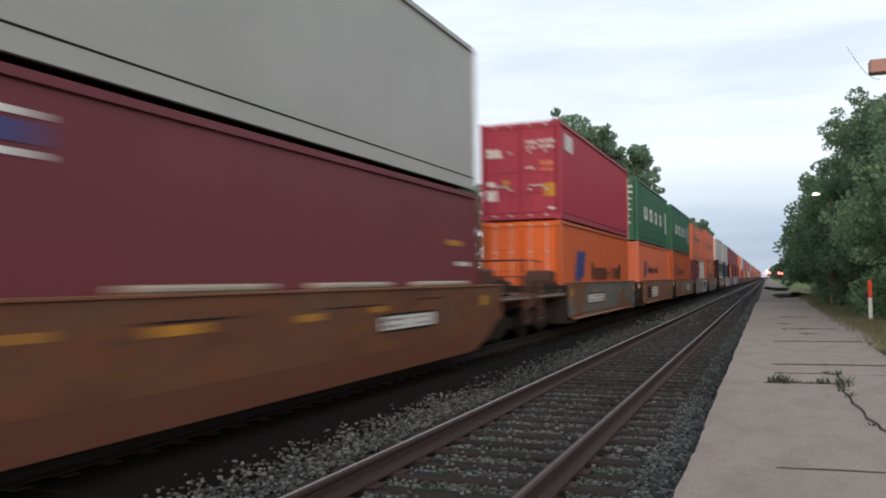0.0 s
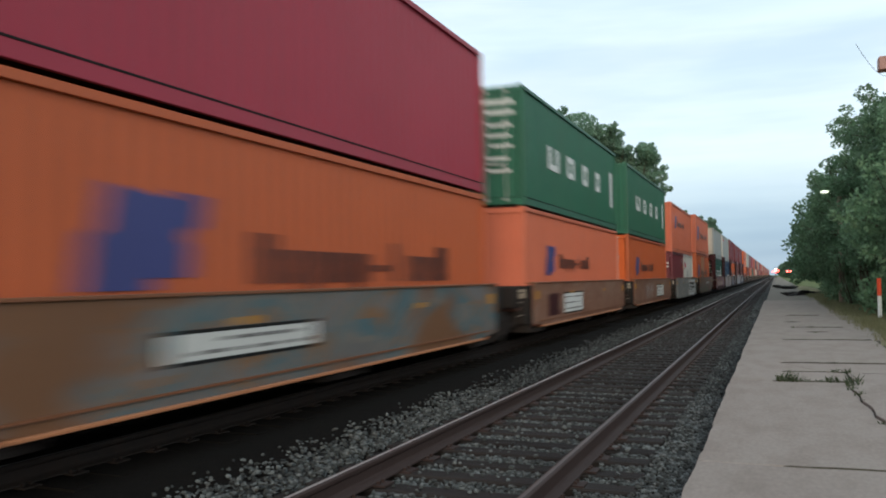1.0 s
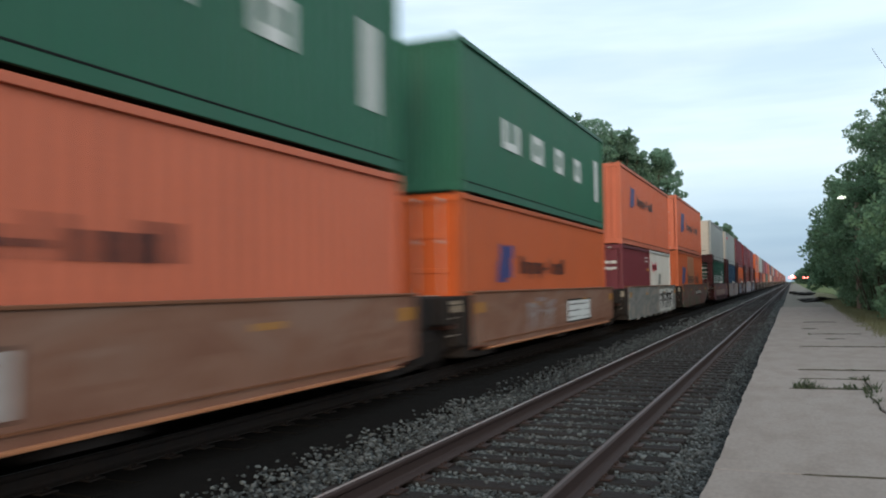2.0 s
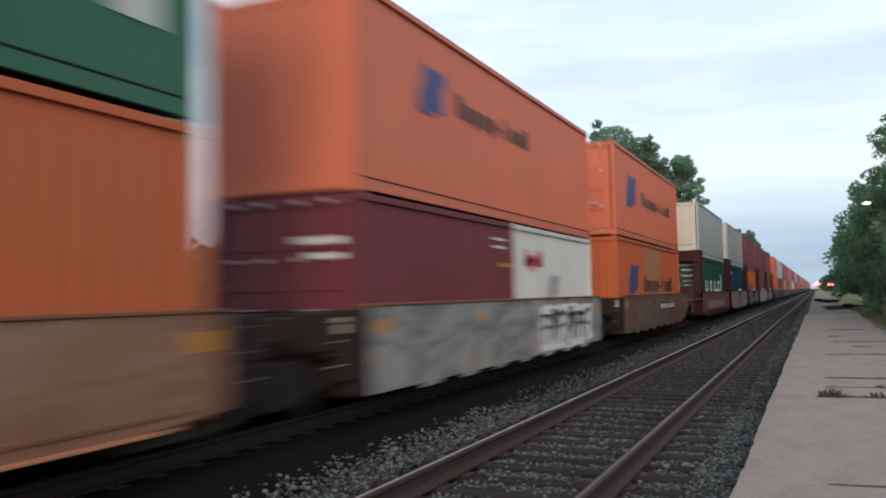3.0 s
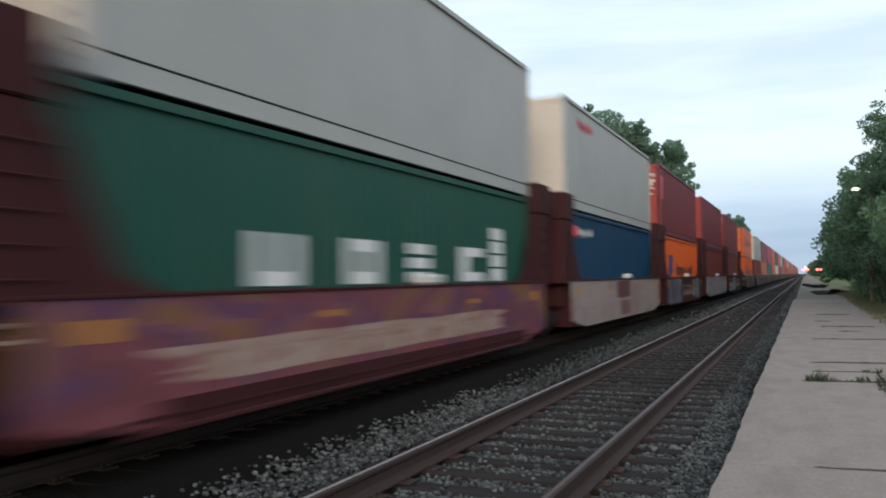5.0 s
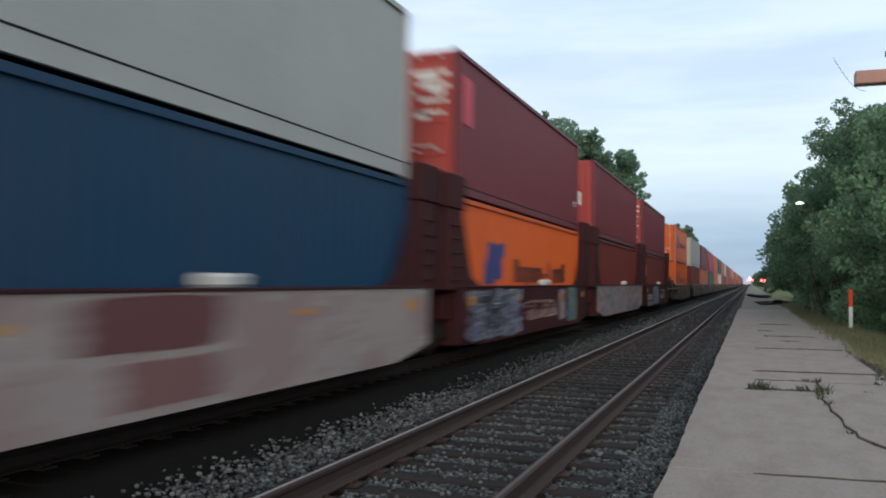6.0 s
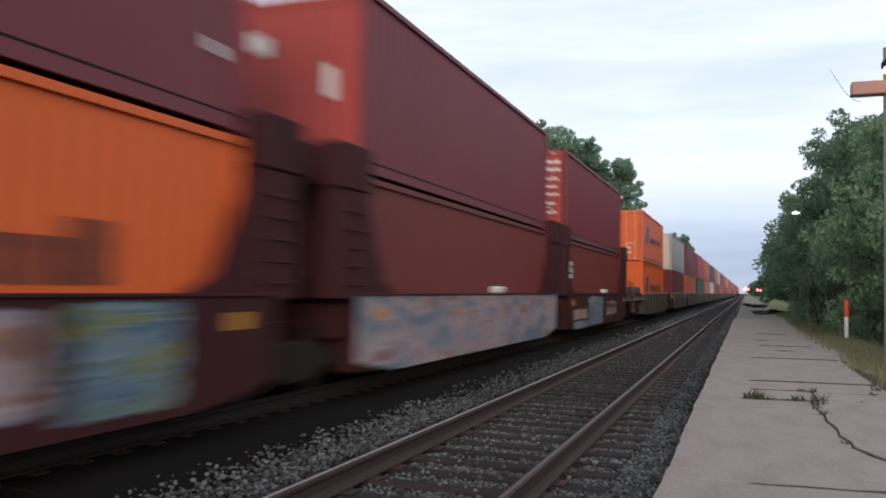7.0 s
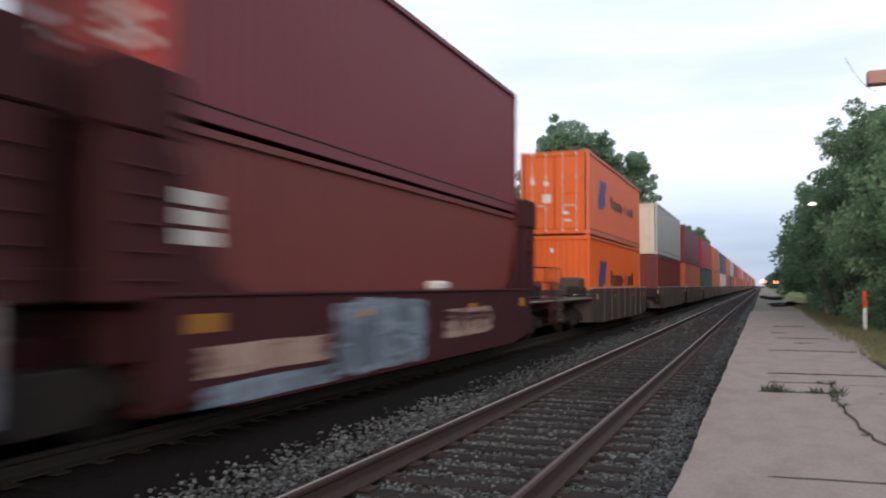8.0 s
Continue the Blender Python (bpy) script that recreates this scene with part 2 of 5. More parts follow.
M = {
    "red": paint("red_paint", (0.28, 0.029, 0.052)),
    "end_red": paint("end_red_paint", (0.30, 0.050, 0.042)),
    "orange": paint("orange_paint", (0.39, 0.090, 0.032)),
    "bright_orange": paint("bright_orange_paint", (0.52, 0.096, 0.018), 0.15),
    "faded_orange": paint("faded_orange_paint", (0.49, 0.132, 0.072)),
    "green": paint("green_paint", (0.026, 0.105, 0.064)),
    "dark_green": paint("dark_green_paint", (0.008, 0.058, 0.04)),
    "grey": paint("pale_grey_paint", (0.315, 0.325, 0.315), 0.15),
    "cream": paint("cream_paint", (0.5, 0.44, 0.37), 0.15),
    "blue": paint("blue_paint", (0.0048, 0.0336, 0.0784)),
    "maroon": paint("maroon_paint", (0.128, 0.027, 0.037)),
    "brown_red": paint("brown_red_paint", (0.120, 0.027, 0.024)),
    "pale": paint("pale_box_paint", (0.5, 0.5, 0.48), 0.2),
    "car_yellow": paint("ochre_car_paint", (0.165, 0.066, 0.031), 0.6),
    "car_brown": material("brown_car_paint", (0.043, 0.0135, 0.0150), rough=0.65, scale=0.9, grain=25, bump=0.05, stain=(0.020, 0.008, 0.009), stain_amount=0.6, streaks=0.10, spec=0.08),
    "car_dark": paint("dark_car_paint", (0.042, 0.033, 0.03), 0.4),
    "flange": paint("worn_pale_flange", (0.30, 0.26, 0.21), 0.5),
    "end_rust": paint("rusty_end_paint", (0.060, 0.026, 0.020), 0.5),
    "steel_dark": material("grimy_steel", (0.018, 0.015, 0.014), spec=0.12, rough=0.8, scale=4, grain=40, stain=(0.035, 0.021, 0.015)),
    "wheel": material("wheel_steel", (0.020, 0.016, 0.014), spec=0.12, rough=0.7, metal=0.2, scale=5, grain=40),
    # black for painted seam shadows, slots, borders and lettering
    "gap": material("shadow_ink_black", (0.012, 0.012, 0.012), spec=0.12, rough=0.8),
    "worn_maroon": paint("worn_maroon_paint", (0.105, 0.042, 0.045), 0.4),
    "worn_rose": paint("worn_rose_paint", (0.165, 0.085, 0.085), 0.4),
    # darker tone for the lower part of the first car's sill
    "dark_low": paint("dark_lower_band", (0.098, 0.034, 0.018), 0.6),
    "worn_ink": paint("worn_ink", (0.10, 0.095, 0.095), 0.2),
    # a container's faded patch, and the highlight painted on sill flanges
    "tan_fade_glint": paint("faded_tan_and_glint", (0.37, 0.155, 0.072), 0.3),
    "white": paint("white_marking", (0.60, 0.61, 0.60), 0.25),
    "logo_blue": paint("blue_marking", (0.045, 0.052, 0.17), 0.15),
    "letter_dark": paint("dark_marking", (0.055, 0.020, 0.017), 0.1),
    "letter_red": paint("red_marking", (0.55, 0.05, 0.09), 0.1),
    "yellow_mark": paint("yellow_marking", (0.40, 0.185, 0.022), 0.3),
    "bar": material("galvanised_bar", (0.45, 0.42, 0.40), rough=0.45, metal=0.4, grain=50),
    "ballast": material("ballast_stone", (0.088, 0.097, 0.098), spec=0.12, rough=0.9, scale=9, grain=70, vary=0.8, stain=(0.058, 0.054, 0.050), stain_amount=0.7, bump=0.4),
    "ballast_bed": material("ballast_bed", (0.030, 0.0295, 0.0285), spec=0.12, rough=0.95, scale=9, grain=34, stain=(0.014, 0.0135, 0.013), bump=0.9, stain_amount=0.8),
    # near-black bed colour: the shade under the train, painted in
    "train_shade": material("train_shade_black", (0.0075, 0.0068, 0.0062), spec=0.05, rough=0.98, scale=9, grain=34, stain=(0.013, 0.0105, 0.009), stain_amount=0.6, bump=0.9),
    "rail_side": material("rusty_rail", (0.036, 0.0225, 0.020), spec=0.2, rough=0.7, scale=6, grain=50, stain=(0.022, 0.014, 0.0125)),
    # worn steel, its base paled to paint the sky's sheen
    "rail_sheen": material("worn_sheen_head", (0.34, 0.33, 0.33), rough=0.45, metal=0.35, scale=3, grain=30, stretch=(1, 0.1, 1), bump=0.02, stain=(0.22, 0.19, 0.175)),
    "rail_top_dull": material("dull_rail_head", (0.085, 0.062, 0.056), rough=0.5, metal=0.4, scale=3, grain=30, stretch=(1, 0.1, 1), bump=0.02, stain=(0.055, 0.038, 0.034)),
    # far rail heads blackened in colour, as the train shades them
    "shaded_head": material("shaded_rail_head", (0.05, 0.045, 0.042), rough=0.6, metal=0.6, scale=3, grain=30, stretch=(1, 0.1, 1), bump=0.02),
    "tie": material("weathered_tie", (0.025, 0.0215, 0.0205), spec=0.12, rough=0.9, scale=3, grain=24, stretch=(0.35, 3, 3), vary=0.4, stain=(0.011, 0.0095, 0.009), stain_amount=0.6, bump=0.6),
    "concrete": material("old_concrete", (0.268, 0.230, 0.205), spec=0.10, rough=0.92, scale=2.2, grain=24, stain=(0.205, 0.168, 0.146), stain_amount=0.8, vary=0.06, bump=0.12, detail=12, stretch=(1.2, 0.5, 1)),
    "soil": material("joint_soil", (0.055, 0.050, 0.038), spec=0.12, rough=1.0, scale=9, grain=60),
    "asphalt": material("broken_asphalt", (0.045, 0.043, 0.042), spec=0.12, rough=0.95, scale=6, grain=60, bump=0.5, vary=0.2),
    "dirt": material("gravel_ground", (0.20, 0.18, 0.155), spec=0.12, rough=1.0, scale=0.6, grain=30, stain=(0.13, 0.125, 0.10), stain_amount=0.8, bump=0.5),
    "land": material("grassland", (0.085, 0.115, 0.04), spec=0.12, rough=1.0, scale=0.12, grain=8, stain=(0.14, 0.14, 0.06), stain_amount=0.7, bump=0.5),
    "verge": material("dry_verge", (0.215, 0.190, 0.120), spec=0.12, rough=1.0, scale=0.9, grain=30, stain=(0.15, 0.165, 0.075), stain_amount=0.8, bump=0.6),
    "grass": material("grass_blades", (0.165, 0.165, 0.085), rough=0.8, scale=3, grain=20, vary=0.4, stain=(0.25, 0.22, 0.14), stain_amount=0.6, bump=0),
    "weed": material("weed_leaves", (0.062, 0.080, 0.042), rough=0.7, scale=5, grain=20, vary=0.35, bump=0),
    "bark": material("bark", (0.085, 0.066, 0.05), spec=0.12, rough=0.95, scale=5, grain=30, stretch=(3, 3, 0.5), bump=0.5),
    "leaf": material("leaf_green", (0.155, 0.250, 0.140), rough=0.6, scale=0.6, grain=10, vary=0.5, stain=(0.105, 0.175, 0.095), stain_amount=0.8, bump=0),
    "leaf_far": material("leaf_far_green", (0.150, 0.245, 0.165), rough=0.6, scale=0.5, grain=9, vary=0.45, stain=(0.095, 0.160, 0.110), stain_amount=0.8, bump=0),
    "wood_pole": material("pole_wood", (0.27, 0.20, 0.155), rough=0.9, scale=3, grain=26, stretch=(4, 4, 0.4), stain=(0.17, 0.125, 0.10), bump=0.4),
    "fixture": paint("brown_fixture_paint", (0.30, 0.165, 0.14), 0.1),
    "post_white": paint("white_post_paint", (0.70, 0.70, 0.68), 0.2),
    "post_red": paint("red_post_paint", (0.62, 0.075, 0.03), 0.1),
    "lamp_white": glow("lamp_white_light", (1.0, 0.93, 0.78), 3.0),
    "lamp_yellow": glow("lamp_yellow_light", (1.0, 0.72, 0.18), 4.0),
    "signal_red": glow("signal_red_light", (1.0, 0.10, 0.08), 9.0),
    "signal_white": glow("signal_white_light", (1.0, 0.72, 0.66), 9.0),
    "roofing": material("grey_roofing", (0.20, 0.20, 0.21), rough=0.8, scale=1, grain=12),
    "wall_paint": material("pale_siding", (0.55, 0.53, 0.50), rough=0.8, scale=1, grain=12),
    "window_dark": material("dark_glazing", (0.03, 0.035, 0.04), rough=0.15),
    "tag_grey": tagged_paint("grey_sprayed_paint", (0.206, 0.151, 0.117), [(0.227, 0.227, 0.227), (0.117, 0.131, 0.131), (0.179, 0.200, 0.200), (0.275, 0.248, 0.227)], 0.9, 0.36),
    "tag_rust": tagged_paint("rusty_ochre_paint", (0.114, 0.046, 0.022), [(0.089, 0.033, 0.016), (0.117, 0.050, 0.025), (0.128, 0.046, 0.016), (0.082, 0.034, 0.020), (0.109, 0.054, 0.030)], 0.8, 0.40),
    "tag_dust": tagged_paint("dusty_ochre_paint", (0.195, 0.095, 0.060), [(0.165, 0.076, 0.048), (0.21, 0.11, 0.074), (0.182, 0.088, 0.056), (0.22, 0.13, 0.095)], 0.8, 0.40),
    "tag_teal": tagged_paint("teal_sprayed_paint", (0.142, 0.069, 0.034), [(0.108, 0.114, 0.114), (0.142, 0.137, 0.126), (0.051, 0.114, 0.137), (0.171, 0.097, 0.051), (0.132, 0.137, 0.142)], 0.7, 0.44),
    "tag_moss": tagged_paint("mossy_sprayed_paint", (0.128, 0.045, 0.032), [(0.064, 0.083, 0.048), (0.102, 0.096, 0.083), (0.153, 0.039, 0.039), (0.083, 0.102, 0.083), (0.141, 0.109, 0.089)], 0.7, 0.40),
    "tag_pink": tagged_paint("pink_sprayed_paint", (0.165, 0.052, 0.060), [(0.160, 0.050, 0.062), (0.120, 0.037, 0.043), (0.080, 0.036, 0.078), (0.175, 0.072, 0.070), (0.150, 0.075, 0.030)], 0.7, 0.35),
    "tag_white": tagged_paint("white_sprayed_paint", (0.17, 0.10, 0.098), [(0.285, 0.245, 0.235), (0.255, 0.215, 0.208), (0.29, 0.265, 0.25), (0.235, 0.18, 0.175)], 0.9, 0.22),
    "tag_chrome": tagged_paint("silver_sprayed_paint", (0.078, 0.027, 0.027), [(0.020, 0.023, 0.039), (0.156, 0.187, 0.218), (0.027, 0.031, 0.058), (0.265, 0.296, 0.328), (0.062, 0.062, 0.140)], 1.5, 0.10),
    "tag_mixed": tagged_paint("many_coloured_sprayed_paint", (0.19, 0.10, 0.09), [(0.095, 0.135, 0.175), (0.19, 0.22, 0.24), (0.23, 0.165, 0.20), (0.30, 0.27, 0.26), (0.26, 0.19, 0.19), (0.15, 0.075, 0.055)], 1.3, 0.34, (1, 0.6, 1)),
    "tag_blue": tagged_paint("pale_blue_sprayed_paint", (0.172, 0.203, 0.234), [(0.156, 0.203, 0.242), (0.094, 0.133, 0.164), (0.195, 0.250, 0.296), (0.062, 0.086, 0.109)], 1.8, 0.15),
    "tag_sea": tagged_paint("blue_green_sprayed_paint", (0.07, 0.11, 0.14), [(0.09, 0.15, 0.20), (0.05, 0.09, 0.12), (0.15, 0.20, 0.24), (0.07, 0.12, 0.06), (0.16, 0.15, 0.05)], 1.7, 0.10),
    "tag_buff": tagged_paint("buff_sprayed_paint", (0.172, 0.078, 0.066), [(0.281, 0.195, 0.156), (0.172, 0.078, 0.066), (0.312, 0.234, 0.195)], 2.4, 0.3),
}


# ---- mesh helpers ----
def box(bm, x0, x1, y0, y1, z0, z1):
    v = [bm.verts.new((x, y, z)) for z in (z0, z1) for x, y in ((x0, y0), (x1, y0), (x1, y1), (x0, y1))]
    for f in ((3, 2, 1, 0), (4, 5, 6, 7), (0, 1, 5, 4), (1, 2, 6, 5), (2, 3, 7, 6), (3, 0, 4, 7)):
        bm.faces.new([v[i] for i in f])
    return v


def slab(bm, outline, axis, a, b):
    """A plate: a closed outline in the two other axes, thick from a to b along axis ('x', 'y' or 'z')."""
    def at(p, d):
        return (d, *p) if axis == "x" else (p[0], d, p[1]) if axis == "y" else (*p, d)
    lo = [bm.verts.new(at(p, a)) for p in outline]
    hi = [bm.verts.new(at(p, b)) for p in outline]
    bm.faces.new(lo[::-1])
    bm.faces.new(hi)
    for i in range(len(outline)):
        j = (i + 1) % len(outline)
        bm.faces.new((lo[i], lo[j], hi[j], hi[i]))
    return lo + hi


def tube(bm, a, b, r0, r1=None, sides=8):
    a, b = Vector(a), Vector(b)
    r1 = r0 if r1 is None else r1
    m = (b - a).to_track_quat("Z", "Y").to_matrix()
    rings = []
    for c, r in ((a, r0), (b, r1)):
        rings.append([bm.verts.new(c + m @ Vector((r * math.cos(k * math.tau / sides), r * math.sin(k * math.tau / sides), 0))) for k in range(sides)])
    for k in range(sides):
        j = (k + 1) % sides
        bm.faces.new((rings[0][k], rings[0][j], rings[1][j], rings[1][k]))
    bm.faces.new(rings[0][::-1])
    bm.faces.new(rings[1])


def bevel(bm, width=0.01, segments=1):
    bmesh.ops.recalc_face_normals(bm, faces=bm.faces)
    bmesh.ops.bevel(bm, geom=list(bm.edges), offset=width, segments=segments, affect="EDGES", profile=0.7)
    return bm


def mesh_of(name, bm, mat, smooth=False):
    bmesh.ops.recalc_face_normals(bm, faces=bm.faces)
    me = bpy.data.meshes.new(name)
    bm.to_mesh(me)
    bm.free()
    me.materials.append(mat)
    if smooth:
        me.polygons.foreach_set("use_smooth", [True] * len(me.polygons))
    return me


def part(name, bm, mat, parent, label="", smooth=False, at=None):
    """One mesh under a thing or under a part. bm: a bmesh, or a mesh to share."""
    me = mesh_of(name, bm, mat, smooth) if isinstance(bm, bmesh.types.BMesh) else bm
    ob = new(name, me)
    ob.parent = parent
    if at is not None:
        ob.matrix_basis = at
    if label:
        tagged(ob, label)
    return ob


def boxes(*rows, chamfer=0.0):
    bm = bmesh.new()
    for r in rows:
        box(bm, *r)
    return bevel(bm, chamfer) if chamfer else bm


def raw(name, verts, faces, mat):
    me = bpy.data.meshes.new(name)
    me.from_pydata(verts.tolist() if hasattr(verts, "tolist") else verts, [], faces.tolist() if hasattr(faces, "tolist") else faces)
    me.materials.append(mat)
    return me


def translucent(m, share=0.5):
    """Lets light through thin leaves."""
    n, l = m.node_tree.nodes, m.node_tree.links
    b = n["Principled BSDF"]
    t = n.new("ShaderNodeBsdfTranslucent")
    l.new(b.inputs["Base Color"].links[0].from_socket, t.inputs["Color"])
    mix = n.new("ShaderNodeMixShader")
    mix.inputs[0].default_value = share
    l.new(b.outputs[0], mix.inputs[1])
    l.new(t.outputs[0], mix.inputs[2])
    l.new(mix.outputs[0], n["Material Output"].inputs["Surface"])


for leafy in ("leaf", "leaf_far", "grass", "weed"):
    translucent(M[leafy])


# ---- the ground ----
NEAR_X, FAR_X = -2.38, -6.66
rng = np.random.default_rng(7)


def sheet(name, mat, xs_zs, ys, parent=None, rough=0.0):
    """A strip of ground: heights by x, carried along y."""
    verts, faces = [], []
    n = len(xs_zs)
    for y in ys:
        for x, z in xs_zs:
            verts.append((x, y, z + (rough * noise.noise(Vector((x * 1.3, y * 0.7, 3.1))) if rough else 0)))
    for j in range(len(ys) - 1):
        for i in range(n - 1):
            a = j * n + i
            faces.append((a, a + 1, a + n + 1, a + n))
    ob = new(name, raw(name, verts, faces, mat))
    ob.parent = parent
    return ob


ground = sheet("ground", M["land"], [(-2500, -0.4), (-60, -0.5), (-14, -0.75), (-0.6, -0.75), (1.7, -0.40), (2.3, -0.26), (3.6, -0.30), (6, -0.6), (14, -0.9), (2500, -0.9)],
               [-400, -60, -20, 0, 20, 40, 60, 80, 120, 200, 400, 900, 3000])
tagged(ground, "flat green and straw-coloured grassland beside the railway", "ground", kind="structure")
# a dark sheet laid where the train shades the far track
shade_strip = sheet("cinder_bed", M["train_shade"], [(-9.0, -0.235), (-8.0, -0.215), (-6.6, -0.225), (-5.3, -0.215), (-4.5, -0.225), (-4.15, -0.285)],
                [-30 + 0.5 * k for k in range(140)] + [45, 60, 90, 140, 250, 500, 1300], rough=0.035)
tagged(shade_strip, "black track bed strip, painted for the shade under the train", "track bed", kind="structure")
bed = sheet("ballast_bed", M["ballast_bed"], [(-11.2, -0.72), (-9.3, -0.26), (-8.2, -0.24), (-6.6, -0.25), (-5.0, -0.24), (-4.5, -0.27), (-3.8, -0.25), (-3.6, -0.275), (-2.4, -0.28), (-1.15, -0.275), (-1.0, -0.25), (-0.56, -0.22)],
            [-30 + 0.5 * k for k in range(140)] + [45, 60, 90, 140, 250, 500, 1500], rough=0.03)
tagged(bed, "grey crushed-stone ballast bed under two railway tracks", "ballast", kind="structure")
verge = sheet("verge", M["verge"], [(1.95, -0.06), (2.3, -0.02), (2.9, 0.0), (3.5, -0.06), (4.6, -0.3)], [-20 + 1.5 * k for k in range(90)], rough=0.10)
tagged(verge, "dry grass verge with bare patches beside the platform", "grass verge", kind="structure")
yard = sheet("gravel_path", M["dirt"], [(-0.58, -0.16), (0.0, -0.06), (0.9, -0.03), (1.8, -0.04), (2.6, -0.05)], [50.3 + 3 * k for k in range(20)] + [140, 200, 320, 600], rough=0.08)
tagged(yard, "grey gravel path beyond the platform's end", "path", kind="structure")


# ---- railway tracks ----
RAIL = [(-0.076, -0.186), (0.076, -0.186), (0.076, -0.172), (0.018, -0.150), (0.009, -0.135), (0.009, -0.065), (0.034, -0.042), (0.0375, -0.014),
        (0.030, -0.004), (0.016, -0.0005), (-0.006, 0.0), (-0.016, -0.0005), (-0.030, -0.004), (-0.0375, -0.014), (-0.034, -0.042), (-0.009, -0.065), (-0.009, -0.135), (-0.018, -0.150), (-0.076, -0.172)]


def rail_mesh(side, head):
    bm = bmesh.new()
    slab(bm, RAIL, "y", -15, 1300)
    me = mesh_of("rail", bm, M[side])
    me.materials.append(M[head])
    for p in me.polygons:
        if p.normal.z > 0.99 and p.center.z > -0.03:
            p.material_index = 1
    return me


def tie_mesh(name="tie"):
    bm = bmesh.new()
    box(bm, -1.3, 1.3, -0.112, 0.112, -0.40, -0.200)
    return mesh_of(name, bevel(bm, 0.014), M["tie"])


def railway_track(x, label, single_ties):
    track = new("railway_track")
    track.location = (x, 0, 0)
    tagged(track, label, "railway track", kind="structure")
    # left head has the sky sheen in its colour, right head stays dull
    for s, head in ((-0.7525, "rail_sheen"), (0.7525, "rail_top_dull")):
        # the far rails take dark steel that stands for shade
        rails = rail_mesh("rail_side", head) if single_ties else rail_mesh("steel_dark", "shaded_head")
        part("rail", rails, None, track, "rust-brown steel rail, its worn head toned for painted sky sheen" if single_ties else "black steel rail, darkened to paint the train's shade", at=pose(s, 0, 0))
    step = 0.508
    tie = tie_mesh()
    # far plates are darkened for the train's shade too
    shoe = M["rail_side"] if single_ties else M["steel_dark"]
    pr = random.Random(int(x * 10))
    if single_ties:
        for k in range(300):
            part("tie", tie, None, track, at=pose(pr.uniform(-0.04, 0.04), 1.0 + step * k, pr.uniform(-0.012, 0.006), 0, 0, pr.uniform(-1.2, 1.2)))
    start = 1.0 + step * 300 if single_ties else -10
    v, f = [], []
    behind = [1.0 - step * k for k in range(1, 30)] if single_ties else []
    for y in behind + [start + step * k for k in range(int((420 - start) / step))]:
        n = len(v)
        for z in (-0.40, -0.205):
            v += [(-1.3, y - 0.11, z), (1.3, y - 0.11, z), (1.3, y + 0.11, z), (-1.3, y + 0.11, z)]
        f += [[n + i for i in q] for q in ((4, 5, 6, 7), (0, 1, 5, 4), (1, 2, 6, 5), (2, 3, 7, 6), (3, 0, 4, 7))]
    # far ties take the same painted shade as the bed below them
    tagged(part("ties", raw("ties", v, f, M["tie"] if single_ties else M["train_shade"]), None, track), kind="stuff")
    # tie plates and spikes
    bm = bmesh.new()
    for k in range(110):
        y = 1.0 + step * k
        for s in (-0.7525, 0.7525):
            box(bm, s - 0.17, s + 0.17, y - 0.09, y + 0.09, -0.202, -0.187)
            if k < 50:
                for d in (-0.095, 0.095):
                    box(bm, s + d - 0.012, s + d + 0.012, y - 0.05, y - 0.026, -0.19, -0.163)
                    box(bm, s + d - 0.012, s + d + 0.012, y + 0.03, y + 0.054, -0.19, -0.163)
    tagged(part("tie_plates", bm, shoe, track), kind="stuff")
    return track


railway_track(NEAR_X, "empty railway track with rusty rails on weathered wooden ties", True)
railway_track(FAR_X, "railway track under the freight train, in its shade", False)


